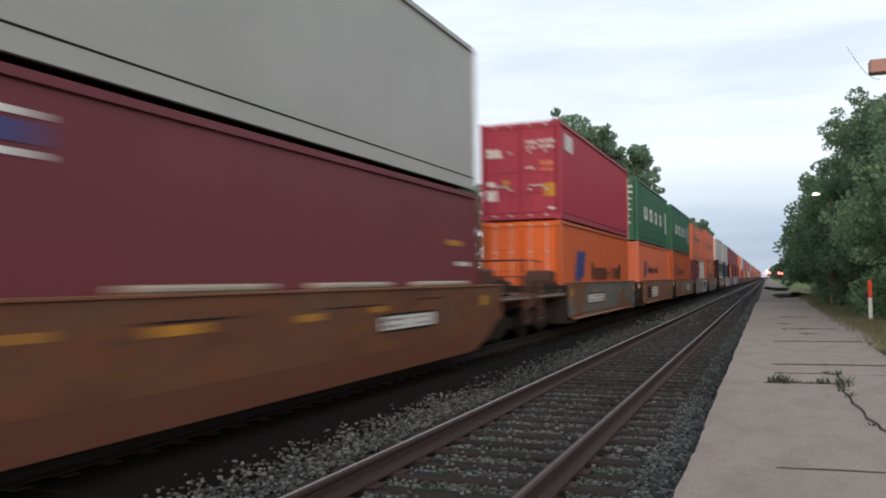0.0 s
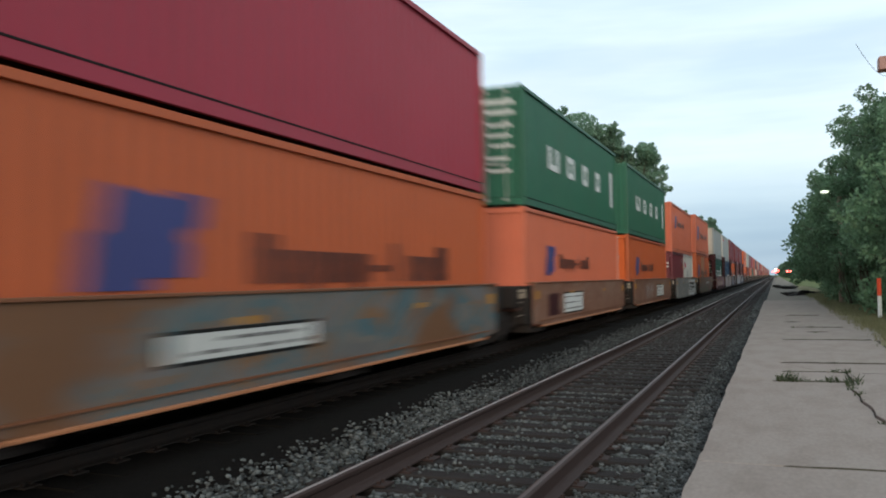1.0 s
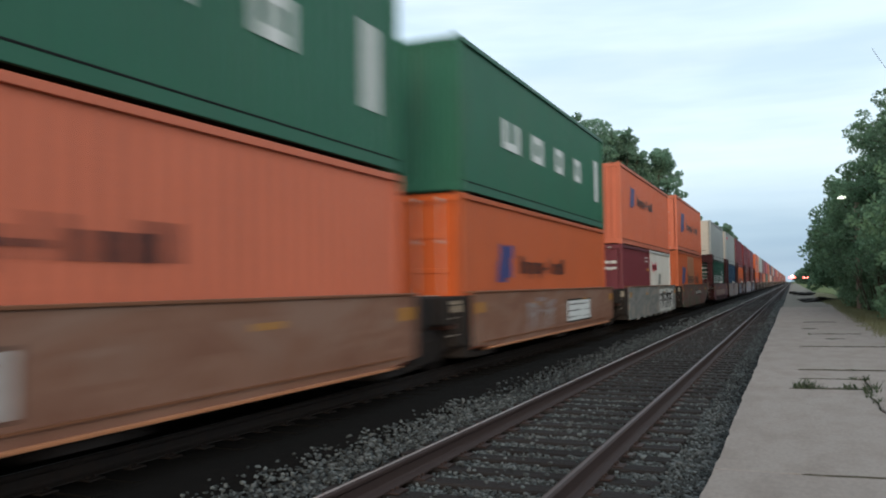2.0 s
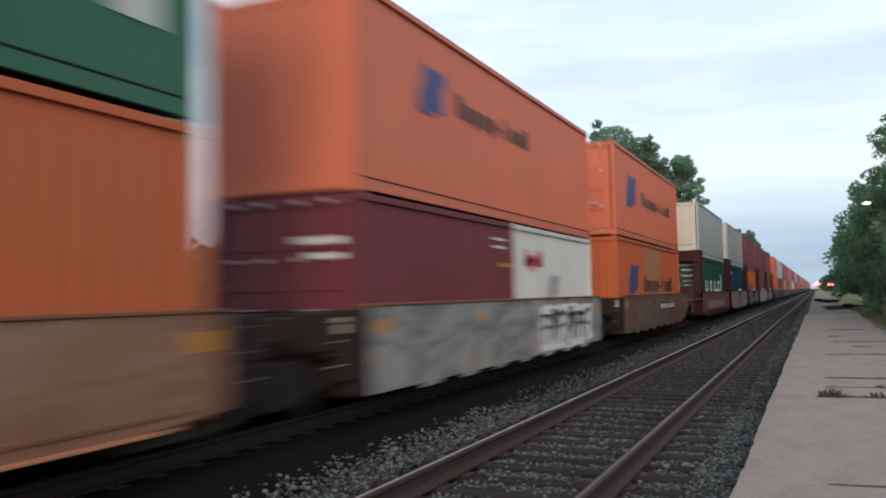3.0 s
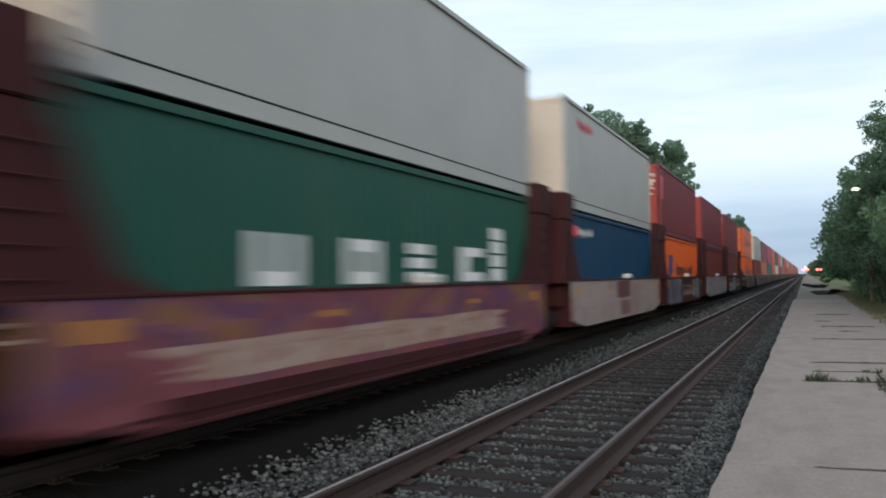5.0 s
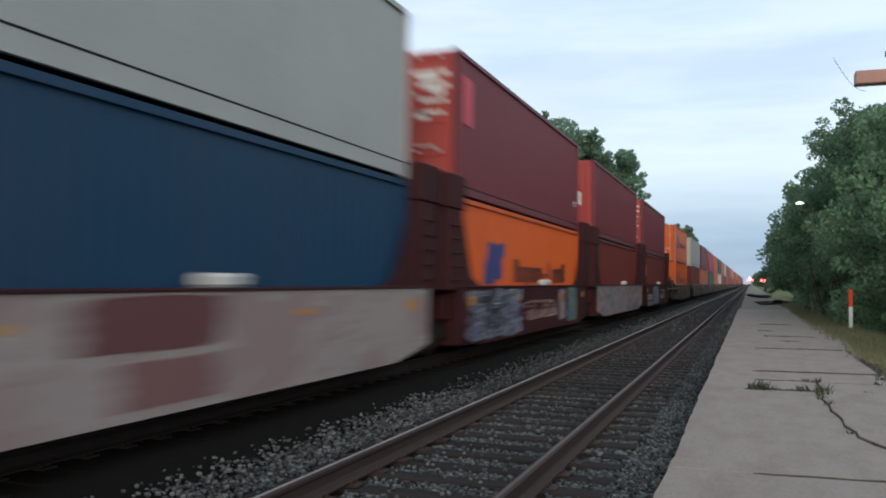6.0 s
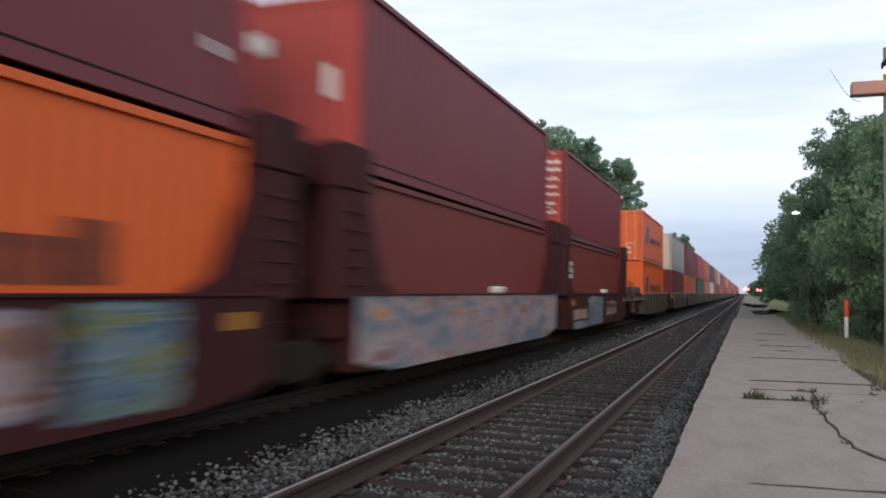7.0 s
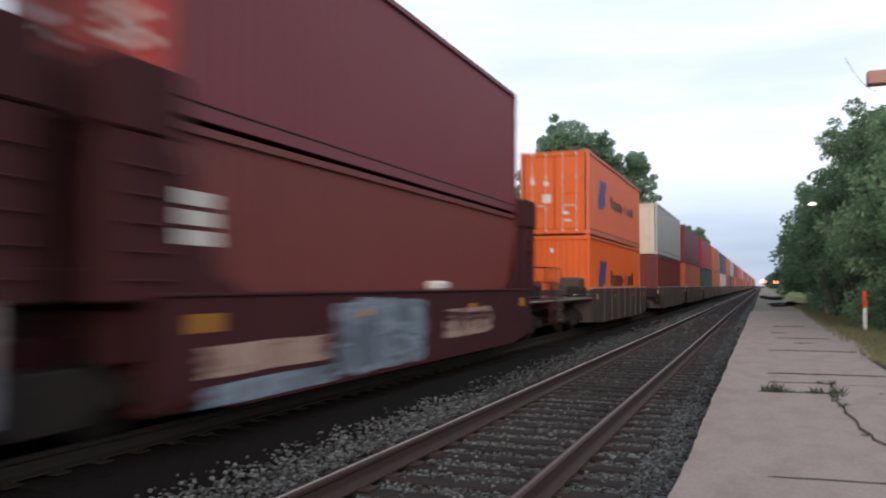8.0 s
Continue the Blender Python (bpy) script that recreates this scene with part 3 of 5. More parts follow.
def stones(name, count, xr, yr, size, sides):
    """Crushed stones lying loose, joined into one mesh."""
    if sides == 20:
        g = (1 + 5 ** 0.5) / 2
        base = np.array([(-1, g, 0), (1, g, 0), (-1, -g, 0), (1, -g, 0), (0, -1, g), (0, 1, g), (0, -1, -g), (0, 1, -g), (g, 0, -1), (g, 0, 1), (-g, 0, -1), (-g, 0, 1)]) / 1.9
        tris = np.array([(0, 11, 5), (0, 5, 1), (0, 1, 7), (0, 7, 10), (0, 10, 11), (1, 5, 9), (5, 11, 4), (11, 10, 2), (10, 7, 6), (7, 1, 8),
                         (3, 9, 4), (3, 4, 2), (3, 2, 6), (3, 6, 8), (3, 8, 9), (4, 9, 5), (2, 4, 11), (6, 2, 10), (8, 6, 7), (9, 8, 1)])
    else:
        base = np.array([(1, 0, 0), (-1, 0, 0), (0, 1, 0), (0, -1, 0), (0, 0, 1), (0, 0, -1)], float)
        tris = np.array([(0, 2, 4), (2, 1, 4), (1, 3, 4), (3, 0, 4), (2, 0, 5), (1, 2, 5), (3, 1, 5), (0, 3, 5)])
    x, y = rng.uniform(*xr, count), rng.uniform(*yr, count)
    off = np.abs(np.abs(x - NEAR_X) - 0.7525)
    on_tie = (np.abs(x - NEAR_X) < 1.32) & (np.abs((y - 1.0 + 0.254) % 0.508 - 0.254) < 0.12)
    # stones thin out towards the train so the painted shade stays black
    ok = (rng.random(count) < np.clip((x + 4.85) / 1.5, 0, 1) ** 1.7) & (off > 0.10) & (~on_tie | (rng.random(count) < 0.025))
    x, y, on_tie = x[ok], y[ok], on_tie[ok]
    k = len(x)
    r = rng.uniform(*size, k)
    z = np.where(on_tie, -0.20 + 0.3 * r, -0.262 + rng.uniform(0.0, 0.045, k))
    inside = np.abs(x - NEAR_X) < 1.3
    z = np.where(~inside, z + 0.03, z)
    shape = base[None] * rng.uniform(0.62, 1.25, (k, len(base), 1)) * np.stack([rng.uniform(0.8, 1.3, k), rng.uniform(0.7, 1.1, k), rng.uniform(0.5, 0.9, k)], 1)[:, None]
    a = rng.uniform(0, math.tau, k)
    c, s = np.cos(a)[:, None], np.sin(a)[:, None]
    v = np.stack([shape[..., 0] * c - shape[..., 1] * s, shape[..., 0] * s + shape[..., 1] * c, shape[..., 2]], -1) * r[:, None, None]
    v += np.stack([x, y, z], 1)[:, None]
    f = (tris[None] + (np.arange(k) * len(base))[:, None, None]).reshape(-1, 3)
    ob = new(name, raw(name, v.reshape(-1, 3), f, M["ballast"]))
    return tagged(ob, "loose grey crushed stones of the track ballast", "ballast stones", kind="stuff")


stones("ballast_stones", 52000, (-5.2, -0.60), (4.0, 12.0), (0.013, 0.029), 20)
stones("ballast_stones", 52000, (-5.2, -0.60), (12.0, 30.0), (0.020, 0.038), 8)
stones("ballast_stones", 14000, (-5.4, -0.60), (30.0, 80.0), (0.04, 0.07), 8)
stones("ballast_stones", 30000, (-5.2, -0.60), (-8.0, 4.0), (0.018, 0.034), 8)


# ---- the platform ----
platform = new("platform")
tagged(platform, "worn concrete railway platform, cracked, with weeds in its joints", "platform", kind="structure")


def slab_piece(outline, top, mat=None, name="slab"):
    """One concrete slab with worn, slightly wavy edges."""
    pts = []
    for i, p in enumerate(outline):
        q = outline[(i + 1) % len(outline)]
        length = math.dist(p, q)
        steps = max(1, int(length / 0.22))
        for k in range(steps):
            u = k / steps
            x, y = p[0] + (q[0] - p[0]) * u, p[1] + (q[1] - p[1]) * u
            w = 0.016 if 0 < k else 0.004
            if x < -0.6:
                x += 0.03 * noise.noise(Vector((0.4, y * 0.6, 6.1))) + 0.008 * noise.noise(Vector((2.4, y * 3.7, 1.1)))
            y += SKEW * max(0.0, x)
            pts.append((x + w * noise.noise(Vector((x * 3, y * 3, 1.7))), y + w * noise.noise(Vector((x * 3, y * 3, 9.2)))))
    bm = bmesh.new()
    slab(bm, pts, "z", -0.30, top)
    rim = [e for e in bm.edges if all(v.co.z > top - 0.001 for v in e.verts)]
    bmesh.ops.recalc_face_normals(bm, faces=bm.faces)
    bmesh.ops.bevel(bm, geom=rim, offset=0.006, segments=1, affect="EDGES", profile=0.6)
    return part(name, bm, mat or M["concrete"], platform)


JOINTS = [-7.0, -1.5, 0.9, 6.87, 12.30, 14.9, 20.1, 24.8, 31.9, 37.6, 43.3, 50.5]
pr = random.Random(3)
CRACK = [(0.93, 12.28), (0.90, 11.9), (0.86, 11.4), (0.90, 11.0), (0.88, 10.4), (0.93, 9.9), (0.91, 9.4), (0.98, 9.0), (0.97, 8.75), (1.07, 8.42), (1.18, 8.16), (1.45, 7.95), (1.60, 7.70), (2.02, 7.45)]
SKEW = 0.08                       # the joints run slightly askew
RIGHT = 2.03
LEFT, T = -0.62, 0.0015           # tight joints along the edge strip, open ones past it
for a, b in zip(JOINTS, JOINTS[1:]):
    top, g = pr.uniform(-0.003, 0.002), pr.uniform(0.010, 0.017)
    start = [(-0.02, b - g), (-0.10, b - T), (LEFT, b - T), (LEFT, a + T), (-0.10, a + T), (-0.02, a + g)]
    if a == 6.87:
        slab_piece(start + [(RIGHT, a + g), *[(x - 0.45 * g, y - 0.3 * g) for x, y in CRACK[::-1]], (0.90, b - g)], top)
        slab_piece([(x + 0.3 * g, y + 0.3 * g) for x, y in CRACK[1:]][::-1] + [(0.95, b - g), (RIGHT, b - g)], top + 0.022)
    elif a == 12.30:
        slab_piece([(0.0, b - T), (LEFT, b - T), (LEFT, a + T), (-0.10, a + T), (-0.02, a + g), (0.90, a + g), (0.92, 13.4), (0.60, 13.6)], top)
        slab_piece([(0.95, a + g), (RIGHT, a + g), (RIGHT, 13.3), (1.5, 13.6), (0.95, 13.45)], top + 0.006)
        slab_piece([(0.04, b - g), (0.63, 13.64), (0.94, 13.49), (1.5, 13.65), (RIGHT, 13.36), (RIGHT, b - g)], top - 0.006)
    else:
        w = RIGHT + (0.3 if a > 20 else 0) + pr.uniform(-0.08, 0.08)
        slab_piece(start + [(w, a + g), (w, b - g)], top)
part("joint_filling", boxes((-0.60, 2.3, -6.9, 50.4, -0.28, -0.016)), M["soil"], platform, "dark soil in the joints")


def soil_ridge(x0, x1, y, half, high):
    """Earth and dead grass that has swelled out of an open joint."""
    n = max(4, int((x1 - x0) / 0.05))
    v, f = [], []
    for k in range(n + 1):
        x = x0 + (x1 - x0) * k / n
        s = 0.55 + 0.9 * abs(noise.noise(Vector((x * 4.0, y, 0.3)))) if 0 < k < n else 0.1
        c = y + SKEW * max(0.0, x) + 0.03 * noise.noise(Vector((x * 2.5, y, 5.0)))
        v += [(x, c - half * s, -0.004), (x, c - 0.3 * half * s, high * s), (x, c + 0.4 * half * s, high * s * 0.8), (x, c + half * s, -0.004)]
    for k in range(n):
        for i in range(3):
            a = 4 * k + i
            f.append((a, a + 4, a + 5, a + 1))
    return part("joint_soil", raw("joint_soil", v, f, M["soil"]), None, platform)


for x0, x1, y, half, high in [(0.02, 2.0, 6.87, 0.030, 0.012), (-0.08, 0.92, 12.30, 0.045, 0.016), (0.98, 2.0, 12.30, 0.04, 0.014), (0.05, 2.0, 14.9, 0.06, 0.020), (0.05, 1.0, 13.52, 0.05, 0.016), (1.1, 1.9, 13.4, 0.05, 0.015),
                              (0.1, 1.95, 20.1, 0.09, 0.026), (0.45, 1.7, 24.8, 0.10, 0.030), (0.2, 0.7, 27.5, 0.12, 0.03), (0.7, 1.2, 22.8, 0.08, 0.02), (0.3, 1.4, 31.9, 0.12, 0.03)]:
    soil_ridge(x0, x1, y, 0.7 * half, 0.8 * high)
for (xa, ya), (xb, yb) in list(zip(CRACK[1:], CRACK[2:]))[::2]:
    n = 6
    v, f = [], []
    for k in range(n + 1):
        u = k / n
        x, y = xa + (xb - xa) * u, ya + (yb - ya) * u
        s = 0.007 * (0.2 + 1.3 * abs(noise.noise(Vector((x * 9, y * 9, 2.0)))))
        y += SKEW * x
        v += [(x - s, y, -0.008), (x, y, 0.002), (x + s, y, -0.004)]
    for k in range(n):
        for i in range(2):
            a = 3 * k + i
            f.append((a, a + 1, a + 4, a + 3))
    part("joint_soil", raw("joint_soil", v, f, M["soil"]), None, platform)


def blades(name, places, height, width, mat, per, spread, lean=0.35):
    """Grass blades or narrow leaves, each a bent strip."""
    v, f = [], []
    for x, y, z in places:
        for _ in range(per):
            a, d = rng.uniform(0, math.tau), spread * math.sqrt(rng.random())
            bx, by = x + d * math.cos(a), y + d * math.sin(a)
            h, t = height * rng.uniform(0.45, 1.15), rng.uniform(0, math.tau)
            lx, ly = lean * h * math.cos(t), lean * h * math.sin(t)
            wx, wy = -width * math.sin(t + 0.7), width * math.cos(t + 0.7)
            n = len(v)
            v += [(bx - wx, by - wy, z), (bx + wx, by + wy, z), (bx + wx * 0.8 + lx * 0.4, by + wy * 0.8 + ly * 0.4, z + h * 0.6),
                  (bx - wx * 0.8 + lx * 0.4, by - wy * 0.8 + ly * 0.4, z + h * 0.6), (bx + lx, by + ly, z + h)]
            f += [(n, n + 1, n + 2, n + 3), (n + 3, n + 2, n + 4)]
    return raw(name, v, f, mat)


def weed_tuft(x, y, size, per=26):
    ob = new("weed", blades("weed", [(0, 0, 0)], size, 0.009, M["weed"], int(per * 1.6), size * 0.8, 0.6))
    ob.location = (x, y + SKEW * x, -0.02)
    return tagged(ob, "small green weed growing in a platform joint", "weed", group="weeds in the platform")


for x, y, size, per in [(0.03, 12.31, 0.10, 14), (0.10, 12.30, 0.16, 20), (0.17, 12.31, 0.13, 16), (0.25, 12.30, 0.11, 14), (0.33, 12.30, 0.07, 10), (0.52, 12.31, 0.06, 8), (0.62, 12.30, 0.09, 12), (0.70, 12.31, 0.11, 14),
                        (0.78, 12.30, 0.06, 8), (0.93, 12.3, 0.14, 18), (0.90, 11.9, 0.13, 16), (0.87, 11.5, 0.09, 12), (0.90, 11.0, 0.09, 14), (0.89, 10.5, 0.05, 8), (0.93, 9.0, 0.05, 8), (1.07, 8.42, 0.05, 8),
                        (0.78, 13.55, 0.07, 12), (0.92, 13.47, 0.09, 14), (0.5, 14.9, 0.05, 8), (0.9, 14.9, 0.05, 8), (1.5, 12.31, 0.05, 8), (1.75, 13.4, 0.08, 14), (1.9, 14.2, 0.10, 16),
                        (0.6, 20.1, 0.05, 8), (0.42, 24.6, 0.07, 10), (0.9, 22.5, 0.06, 10)]:
    weed_tuft(x, y, size, per)

places = [(x, y, 0.02 - 0.05 * max(0, x - 2.9)) for x, y in zip(rng.normal(2.75, 0.42, 1500), 8 + 62 * rng.random(1500) ** 1.2) if 2.04 < x < 4.2]
tagged(new("verge_grass", blades("verge_grass", places, 0.15, 0.007, M["grass"], 16, 0.30, 0.5)), "straw-green tufts of long grass along the verge", "grass", kind="stuff")


def rubble_pile(x0, x1, y, h, seed):
    """A low heap of broken asphalt slabs."""
    r = random.Random(seed)
    heap = new("rubble_pile")
    heap.location = (0, y, -0.03)
    tagged(heap, "low heap of broken dark asphalt across the path", "rubble", group="rubble on the path")
    for k in range(16):
        bm = bmesh.new()
        s = r.uniform(0.22, 0.5)
        slab(bm, [(s * (1 + r.uniform(-0.3, 0.3)) * math.cos(a), 2.2 * s * (1 + r.uniform(-0.3, 0.3)) * math.sin(a)) for a in (0.2, 1.1, 2.3, 3.3, 4.4, 5.5)], "z", 0, r.uniform(0.06, 0.12))
        bevel(bm, 0.01)
        u = k / 15
        part("asphalt_chunk", bm, M["asphalt"], heap, at=pose(x0 + (x1 - x0) * u, r.uniform(-1.0, 1.0) + 2.0 * u, r.uniform(0, h), r.uniform(-10, 10), r.uniform(-10, 10), r.uniform(0, 360)))


rubble_pile(0.7, 2.6, 64.0, 0.14, 1)
rubble_pile(0.3, 1.7, 92.0, 0.20, 2)


# ---- the freight train ----
SPEED = 19.6                      # metres a second, towards the viewer
MOVING, SPINNING = [], []
CACHE = {}


def shared(key, make):
    if key not in CACHE:
        CACHE[key] = make()
    return CACHE[key]


def corrugated(length, z0, z1, x, out, pitch=0.278, depth=0.036):
    """A side wall in upright folds along y, with its outer face towards out (+1 or -1)."""
    bm = bmesh.new()
    n = max(1, round(length / pitch))
    step = length / n
    prof = []
    for k in range(n):
        y = k * step
        prof += [(y + 0.0 * step, 0), (y + 0.26 * step, 0), (y + 0.5 * step, -depth), (y + 0.76 * step, -depth)]
    prof.append((length, 0))
    rows = []
    for z in (z0, z1):
        rows.append([bm.verts.new((x + out * d, y, z)) for y, d in prof])
    inner = [[bm.verts.new((x - out * 0.06, y, z)) for y in (0, length)] for z in (z0, z1)]
    for i in range(len(prof) - 1):
        bm.faces.new((rows[0][i], rows[0][i + 1], rows[1][i + 1], rows[1][i]))
    bm.faces.new((inner[0][0], inner[0][1], inner[1][1], inner[1][0]))
    return bm


def end_panel(width, z0, z1, pitch=0.23, depth=0.04):
    bm = bmesh.new()
    n = round(width / pitch)
    step = width / n
    prof = []
    for k in range(n):
        x = -width / 2 + k * step
        prof += [(x, 0), (x + 0.3 * step, 0), (x + 0.5 * step, depth), (x + 0.8 * step, depth)]
    prof.append((width / 2, 0))
    lo = [bm.verts.new((x, 0.03 + d, z0)) for x, d in prof]
    hi = [bm.verts.new((x, 0.03 + d, z1)) for x, d in prof]
    for i in range(len(prof) - 1):
        bm.faces.new((lo[i], lo[i + 1], hi[i + 1], hi[i]))
    box(bm, -width / 2, width / 2, 0.08, 0.10, z0, z1)
    return bm


def door_leaf(x0, x1, z0, z1):
    """A container door: a plate with pressed panels between raised bands."""
    bm = bmesh.new()
    box(bm, x0, x1, 0.035, 0.085, z0, z1)
    return bm


def container_doors(box_thing, H, mat, bars=True, marks=(), mark_mat=None):
    for x0, x1 in ((-1.06, -0.012), (0.012, 1.06)):
        door = part("door", shared(("door", H, mat.name, x0), lambda: mesh_of("door", door_leaf(x0, x1, 0.20, H - 0.16), mat)), None, box_thing)
        z0, z1 = 0.20, H - 0.16
        for k in range(5):
            z = z0 + (z1 - z0) * k / 4
            lo, hi = max(z0 + 0.01, z - 0.045), min(z1 - 0.01, z + 0.045)
            part("door_band", shared(("band", H, mat.name, x0, k), lambda: mesh_of("door_band", boxes((x0 + 0.01, x1 - 0.01, 0.012, 0.04, lo, hi), chamfer=0.005), mat)), None, door)
        for x in (x0 + 0.01, x1 - 0.08):
            part("door_stile", shared(("stile", H, mat.name, x), lambda: mesh_of("door_stile", boxes((x, x + 0.07, 0.015, 0.04, z0 + 0.01, z1 - 0.01), chamfer=0.005), mat)), None, door)
        if bars:
            for u in (0.27, 0.73):
                x = x0 + (x1 - x0) * u
                rod_mat = M["bar"] if mat.name in ("bright_orange_paint", "green_paint") else mat
                def rod():
                    bm = bmesh.new()
                    tube(bm, (0, -0.008, 0.13), (0, -0.008, H - 0.09), 0.014, sides=6)
                    return mesh_of("locking_bar", bm, rod_mat)
                part("locking_bar", shared(("rod", H, rod_mat.name), rod), None, door, at=pose(x, 0, 0))
                # brackets are pale on every door: their glints put into the colour
                for z in (0.14, 0.9, H - 0.9, H - 0.12):
                    part("bar_bracket", shared("bracket", lambda: mesh_of("bar_bracket", boxes((-0.05, 0.05, -0.03, 0.014, -0.03, 0.03), chamfer=0.008), M["bar"])), None, door, at=pose(x, 0, z))
            def lever():
                return mesh_of("handle", boxes((0, 0.42, -0.04, -0.02, 0.98, 1.02)), M["bar"])
            part("handle", shared("lever", lever), None, door, at=pose(x0 + 0.3, 0, 0))
    for x0, x1, z0, z1, *own in marks:
        part("label_plate", boxes((x0, x1, -0.002, 0.013, z0, z1)), M[own[0]] if own else mark_mat or M["pale"], box_thing)


def container(y, z, L, H, colour, label, end="wall", logo=(), marks=(), mark_mat=None, smooth=False, category="container", end_colour=None):
    """A freight container whose near end stands at y when the clock starts. logo: rows of (kind, y0, y1, z0, z1, material)."""
    mat = M[colour]
    # the near end can take a brighter colour than the sides
    emat = M[end_colour or colour]
    c = new("shipping_container")
    tagged(c, label, category, group="containers on the train")
    w = 1.219
    foot = 0.25 if smooth else 0.19            # height of the bottom rail

    def key(*a):
        return (*a, L, H, colour, smooth, emat.name)

    def side(s):
        bm = corrugated(L - 0.16, foot - 0.015, H - 0.10, s * (w - 0.040), s, depth=0.010 if smooth else 0.026, pitch=0.6 if smooth else 0.278)
        bmesh.ops.translate(bm, verts=bm.verts, vec=(0, 0.08, 0))
        return mesh_of("side_wall", bm, mat)
    for s in (1, -1):
        part("side_wall", shared(key("side", s), lambda: side(s)), None, c)
        part("top_rail", shared(key("top", s), lambda: mesh_of("top_rail", boxes((s * (w - 0.03) - 0.03, s * (w - 0.03) + 0.03, 0.1, L - 0.1, H - 0.115, H - 0.02), chamfer=0.006), mat)), None, c)
        part("bottom_rail", shared(key("bot", s), lambda: mesh_of("bottom_rail", boxes((s * (w - 0.03) - 0.028, s * (w - 0.03) + 0.028, 0.1, L - 0.1, 0.025, foot), chamfer=0.006), mat)), None, c)
        # dark strip that paints the shadow line along the bottom rail
        part("rail_seam", shared(key("seam", s), lambda: mesh_of("rail_seam", boxes((s * (w - 0.018) - 0.022, s * (w - 0.018) + 0.022, 0.1, L - 0.1, foot - 0.004, foot + 0.018)), M["gap"])), None, c)
        for yy in (0.0, L):
            q = 0.085 if yy == 0 else -0.085
            part("corner_post", shared(key("post", s, yy), lambda: mesh_of("corner_post", boxes((s * (w - 0.06) - 0.06, s * (w - 0.06) + 0.06, min(yy, yy + q) + 0.006, max(yy, yy + q) - 0.006, 0.1, H - 0.1), chamfer=0.01), mat)), None, c)
            for zz in (0.0, H - 0.118):
                part("corner_casting", shared(("casting", L, s, yy, zz, colour), lambda: mesh_of("corner_casting", boxes((s * (w - 0.081) - 0.084, s * (w - 0.081) + 0.084, min(yy, yy + 2.1 * q), max(yy, yy + 2.1 * q), zz, zz + 0.118), chamfer=0.012), mat)), None, c)
    part("roof", shared(key("roof"), lambda: mesh_of("roof", boxes((-w + 0.05, w - 0.05, 0.05, L - 0.05, H - 0.06, H - 0.03)), mat)), None, c)
    part("underframe", shared(("under", L), lambda: mesh_of("underframe", boxes((-w + 0.06, w - 0.06, 0.1, L - 0.1, 0.05, 0.15)), M["steel_dark"])), None, c)
    part("end_sill", shared(key("sill"), lambda: mesh_of("end_sill", boxes((-w + 0.13, w - 0.13, 0.01, 0.09, 0.03, 0.19), chamfer=0.008), emat)), None, c)
    part("end_header", shared(key("header"), lambda: mesh_of("end_header", boxes((-w + 0.13, w - 0.13, 0.01, 0.09, H - 0.15, H - 0.02), chamfer=0.008), emat)), None, c)
    if end == "doors":
        container_doors(c, H, emat, True, marks, mark_mat)
    else:
        def front():
            return mesh_of("end_wall", end_panel(2.2, 0.18, H - 0.14) if end == "wall" else boxes((-1.1, 1.1, 0.03, 0.09, 0.18, H - 0.14)), emat)
        part("end_wall", shared((end, H, emat.name), front), None, c)
        for x0, x1, z0, z1, *own in marks:
            part("label_plate", boxes((x0, x1, 0.014, 0.029, z0, z1)), M[own[0]] if own else mark_mat or M["pale"], c)
    part("end_wall", shared(key("far"), lambda: mesh_of("end_wall", boxes((-1.12, 1.12, L - 0.09, L - 0.03, 0.15, H - 0.1)), mat)), None, c)
    for kind, y0, y1, z0, z1, m in logo:
        marking(c, kind, y0, y1, z0, z1, M[m])
    MOVING.append((c, FAR_X, y, z))
    return c


def marking(parent, kind, y0, y1, z0, z1, mat, x=1.186):
    """Painted marks on a side wall, as thin raised plates."""
    bm = bmesh.new()
    x0, x1 = x - 0.003, x
    h, wdt = z1 - z0, y1 - y0
    if kind == "letters":                       # a line of lettering as plain upright bars
        n, t = 10, h * 0.16
        for k in range(n):
            a, s = y0 + wdt * (k + 0.06) / n, wdt / n * 0.76
            tall, low = k in (0, 5, 6, 9), k in (2, 4)
            lo, hi = z0 + h * (0.0 if low else 0.22), z0 + h * (1.0 if tall else 0.74)
            if k == 5:
                box(bm, x0, x1, a, a + s, z0 + h * 0.42, z0 + h * 0.55)
                continue
            box(bm, x0, x1, a, a + 1.7 * t, lo, hi)
            if k == 6:
                continue
            box(bm, x0, x1, a + s - 1.7 * t, a + s, z0 + h * 0.22, hi if k in (0, 9) else z0 + h * 0.74)
            box(bm, x0, x1 + 0.0005, a, a + s, z0 + h * 0.60, z0 + h * 0.60 + t)
            if k % 2:
                box(bm, x0, x1 + 0.0005, a, a + s, z0 + h * 0.22, z0 + h * 0.22 + t)
        name = "lettering"
    elif kind == "emblem":                      # a slanted block emblem
        outline = [(-0.04, 0.0), (0.62, 0.0), (0.62, 0.12), (1.0, 0.12), (1.02, 0.44), (0.96, 0.50), (0.98, 0.60), (1.14, 0.66), (1.18, 0.97), (0.84, 1.0), (0.84, 0.90), (0.20, 1.0), (0.13, 0.56), (0.02, 0.50)]
        slab(bm, [(y0 + wdt * u, z0 + h * v) for u, v in outline], "x", x0, x1)
        name = "emblem"
    elif kind == "bars":                        # writing on a plate as lines
        box(bm, x0, x1, y0, y1, z0, z1)
        name = "plate"
    elif kind == "spray":                       # an uneven sprayed patch
        r = random.Random(int((y0 + z0) * 977))
        n = 34
        pts = []
        for k in range(n):
            a = math.tau * k / n
